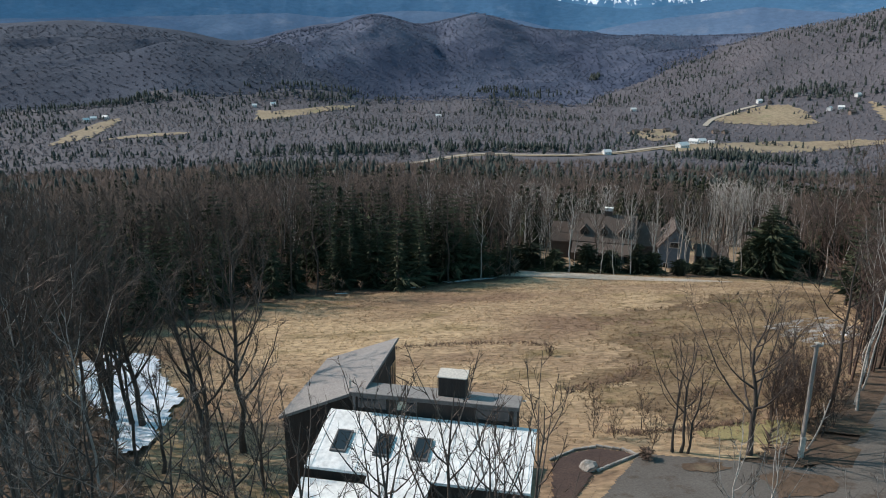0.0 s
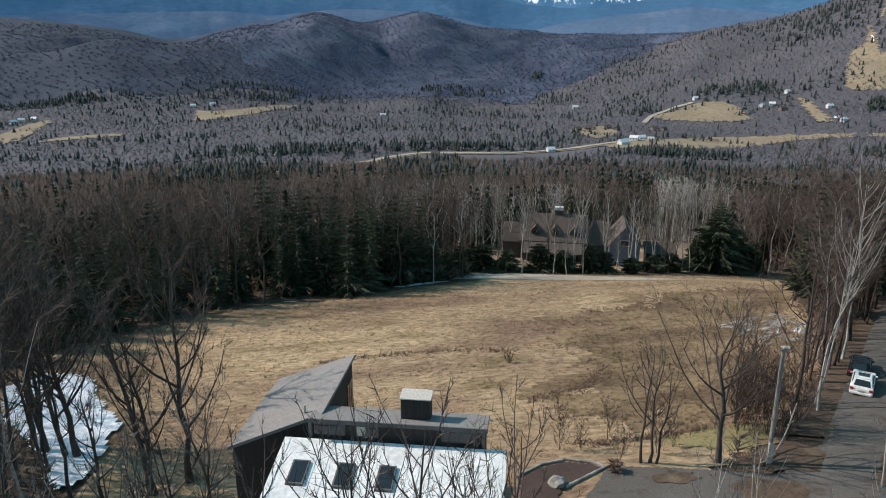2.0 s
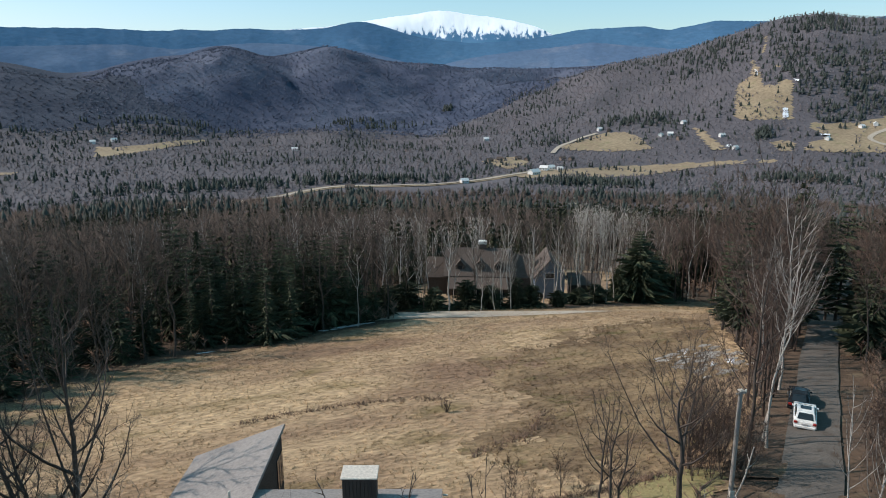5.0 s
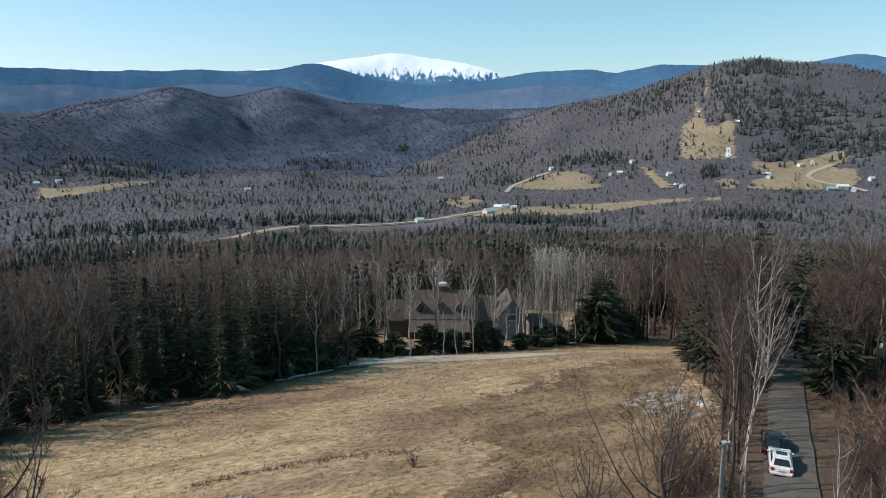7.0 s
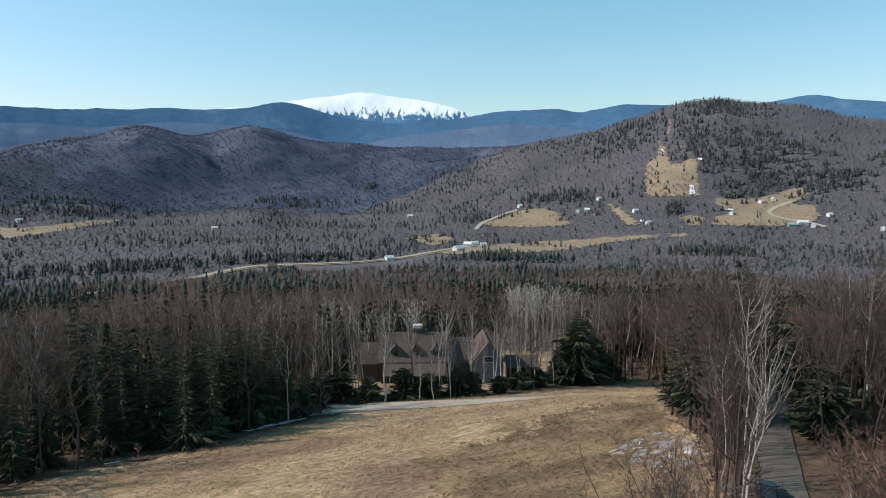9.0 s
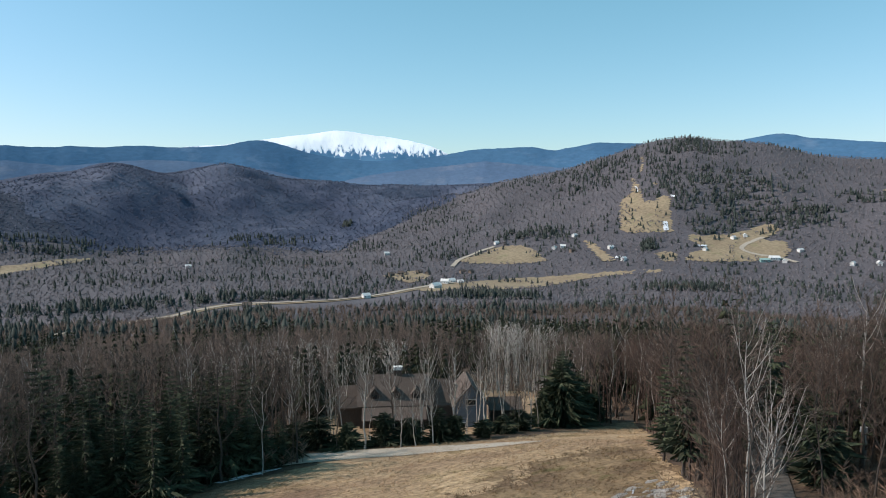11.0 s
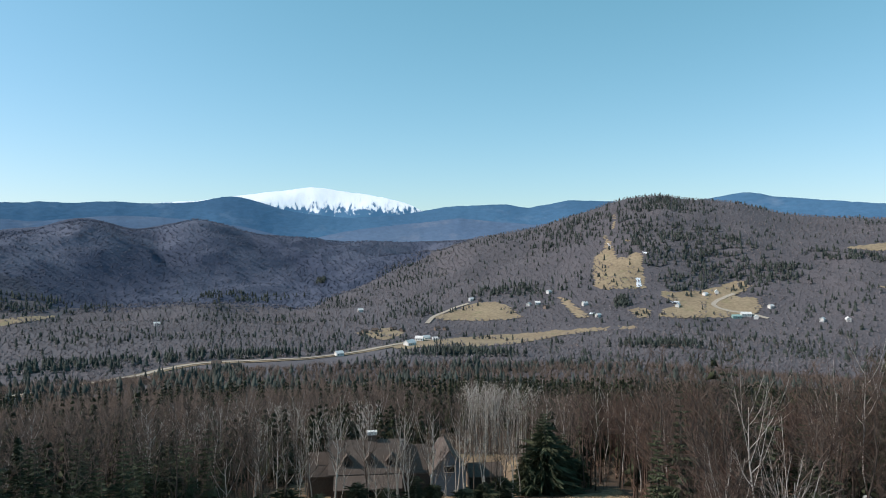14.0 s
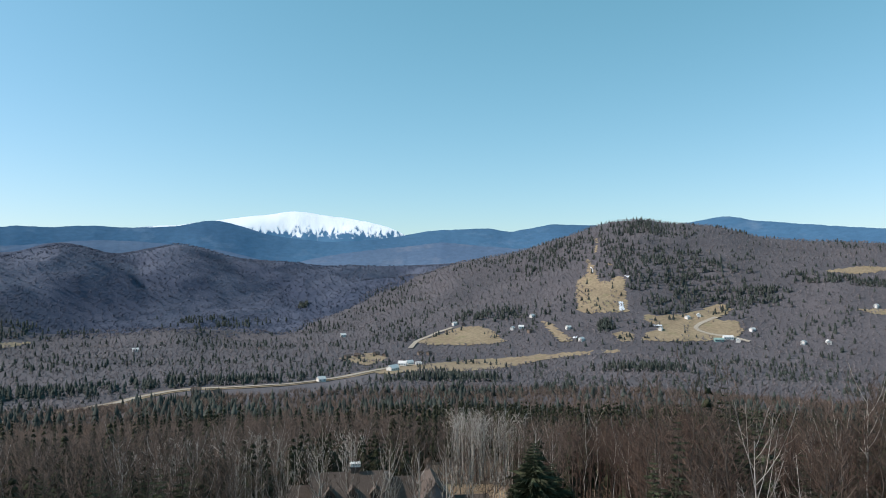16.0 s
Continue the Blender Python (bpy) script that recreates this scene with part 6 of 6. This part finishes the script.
_q = [(22.55, -7.6), (23.35, -7.25), (23.9, -7.15), (24.6, -7.2), (47.75, -5.0), (48.4, -4.85), (49.1, -5.0)] + [h[:2] for h in FAR_HOUSES]
_fx, _fy = reach([q[0] for q in _q], [q[1] for q in _q])
FAR_AT = {q: (float(a), float(b)) for q, a, b in zip(_q, _fx, _fy)}
far_house("barn", 22.55, -7.6, 22, 13, 6, 11, 25, M_WHITE, M_TIN, "large white barn beside the valley road", "barn")
far_house("barn", 23.35, -7.25, 16, 10, 6, 10, -40, M_WHITE, M_TIN, "white farm building near the barn", "barn")
far_house("barn", 23.9, -7.15, 14, 9, 5, 9, 10, M_WHITE, M_TIN, "white farm building near the barn", "barn")
far_house("barn", 24.6, -7.2, 11, 8, 4, 7, -15, M_WHITE, M_TIN, "white farm shed near the barn", "barn")
far_house("barn", 47.75, -5.0, 20, 12, 4, 7, -30, M_GREEN, M_GREEN, "long green-roofed farm shed", "barn")
far_house("barn", 48.4, -4.85, 22, 13, 5, 9, -30, M_WHITE, M_TIN, "long white farm shed", "barn")
far_house("barn", 49.1, -5.0, 14, 10, 4, 7, 40, M_WHITE, M_TIN, "white farm shed beside the long shed", "barn")
for _a, _e, _t, _c in FAR_HOUSES:
    far_house("house", _a, _e, 13, 9, 4.5, 8, _t, M_WHITE if _c else M_FARBROWN, M_TIN if _c else M_SHING, "small white house far down the valley" if _c else "small brown-roofed house far down the valley")

# snow left on the ski run
for _n, _q in (("snow_on_run", [(40.48, -2.16), (40.88, -2.15), (41.04, -2.88), (40.51, -2.93)]), ("snow_on_run", [(38.35, 0.55), (38.6, 0.5), (38.75, 0.1), (38.5, 0.05)]), ("snow_on_run", [(43.0, -3.95), (43.7, -3.9), (43.8, -4.05), (43.1, -4.1)]), ("snow_on_run", [(41.0, -0.15), (41.5, -0.15), (41.5, -0.35), (41.1, -0.35)]), ("snow_on_run", [(36.9, -4.95), (37.4, -4.9), (37.3, -5.1), (36.9, -5.1)])):
    _qq = np.array(_q + _q[:1])
    _u = np.linspace(0, 4, 17)
    _fx, _fy = reach(np.interp(_u, np.arange(5), _qq[:, 0]), np.interp(_u, np.arange(5), _qq[:, 1]))
    drape(_n, list(zip(_fx.tolist(), _fy.tolist())), 3.0, 2.6, M_SNOW, "strip of old snow left on the ski run", "snow", 2.0)

# dark wood lots: bearing, rise, half width in degrees, depth in metres, count
_rs = np.random.RandomState(90)
for _a, _e, _w, _d, _n in ((15.6, -2.45, 0.35, 60, 40), (43.5, -3.3, 0.9, 70, 60), (27, -8.3, 4.0, 45, 150), (42, -7.3, 3.2, 60, 110), (-21, -4.2, 5, 90, 220), (9.5, -8.2, 5, 40, 110), (44.5, -0.3, 3.0, 420, 260), (47.2, -1.0, 2.5, 260, 160), (39.45, -4.1, 0.6, 60, 60), (34.5, 1.2, 2.0, 260, 90), (40.5, 1.2, 2.2, 320, 130), (50.4, -1.7, 2.0, 120, 100), (37, 2.2, 2.2, 260, 90), (42.5, 3.6, 2.6, 160, 150), (31, -3.2, 3.5, 90, 90), (9.5, -3.7, 4, 120, 90), (-6, -3.6, 5, 160, 160), (57, -0.6, 4, 60, 120), (-3, -8.2, 8, 110, 160), (26, -5.1, 3, 60, 60)):
    _x, _y = reach([_a], [_e])
    _r0 = math.hypot(float(_x[0]), float(_y[0]))
    _aa = np.radians(_a + _w * np.clip(_rs.normal(size=_n) * 0.55, -1.2, 1.2))
    _rr2 = _r0 + _d * (_rs.rand(_n) - 0.5)
    _x, _y = _rr2 * np.sin(_aa), _rr2 * np.cos(_aa)
    _ok = ~valley_clear(_x, _y)
    stamp("conifer_lot", [cone_fir(1000 + k) for k in range(5)], _x[_ok], _y[_ok], 16 + 8 * _rs.rand(_ok.sum()), M_FARFIR, "dense lot of dark conifers in the valley", "woods", 16, tall=12 + 7 * _rs.rand(_ok.sum()))

# last snow and bare earth along the shaded edge of the meadow
for _x, _y, _w in ((9.5, 114.4, 1.5), (12.5, 115.6, 1.9), (3.0, 111.4, 1.2), (15.5, 116.2, 1.3), (-9, 108.8, 1.1)):
    _p = [(_x + _w * 1.5 * math.cos(a) * (0.6 + 0.6 * rng.rand()), _y + _w * 0.45 * math.sin(a) * (0.6 + 0.6 * rng.rand())) for a in np.linspace(0, 6.28, 12)[:-1]]
    drape("snow_remnant", _p, 0.12, 0.17, M_SNOW, "thin remnant of old snow in the shade of firs", "snow", 0.5)
for _k in range(12):
    _x = -34 + 56 * (_k + rng.rand()) / 12
    _y = np.interp(_x, [-36, -30, -21, -14, -5, 1, 10, 19, 24], [93, 97, 105, 108, 109, 110, 114, 115, 118]) - 0.6
    _p = [(_x + 3.2 * math.cos(a) * (0.6 + 0.6 * rng.rand()), _y + 0.9 * math.sin(a) * (0.6 + 0.6 * rng.rand()) + 0.25 * math.cos(a)) for a in np.linspace(0, 6.28, 12)[:-1]]
    drape("bare_earth", _p, 0.35, 0.2, M_FLOOR, "strip of dark bare earth under the firs", "ground", 0.5)
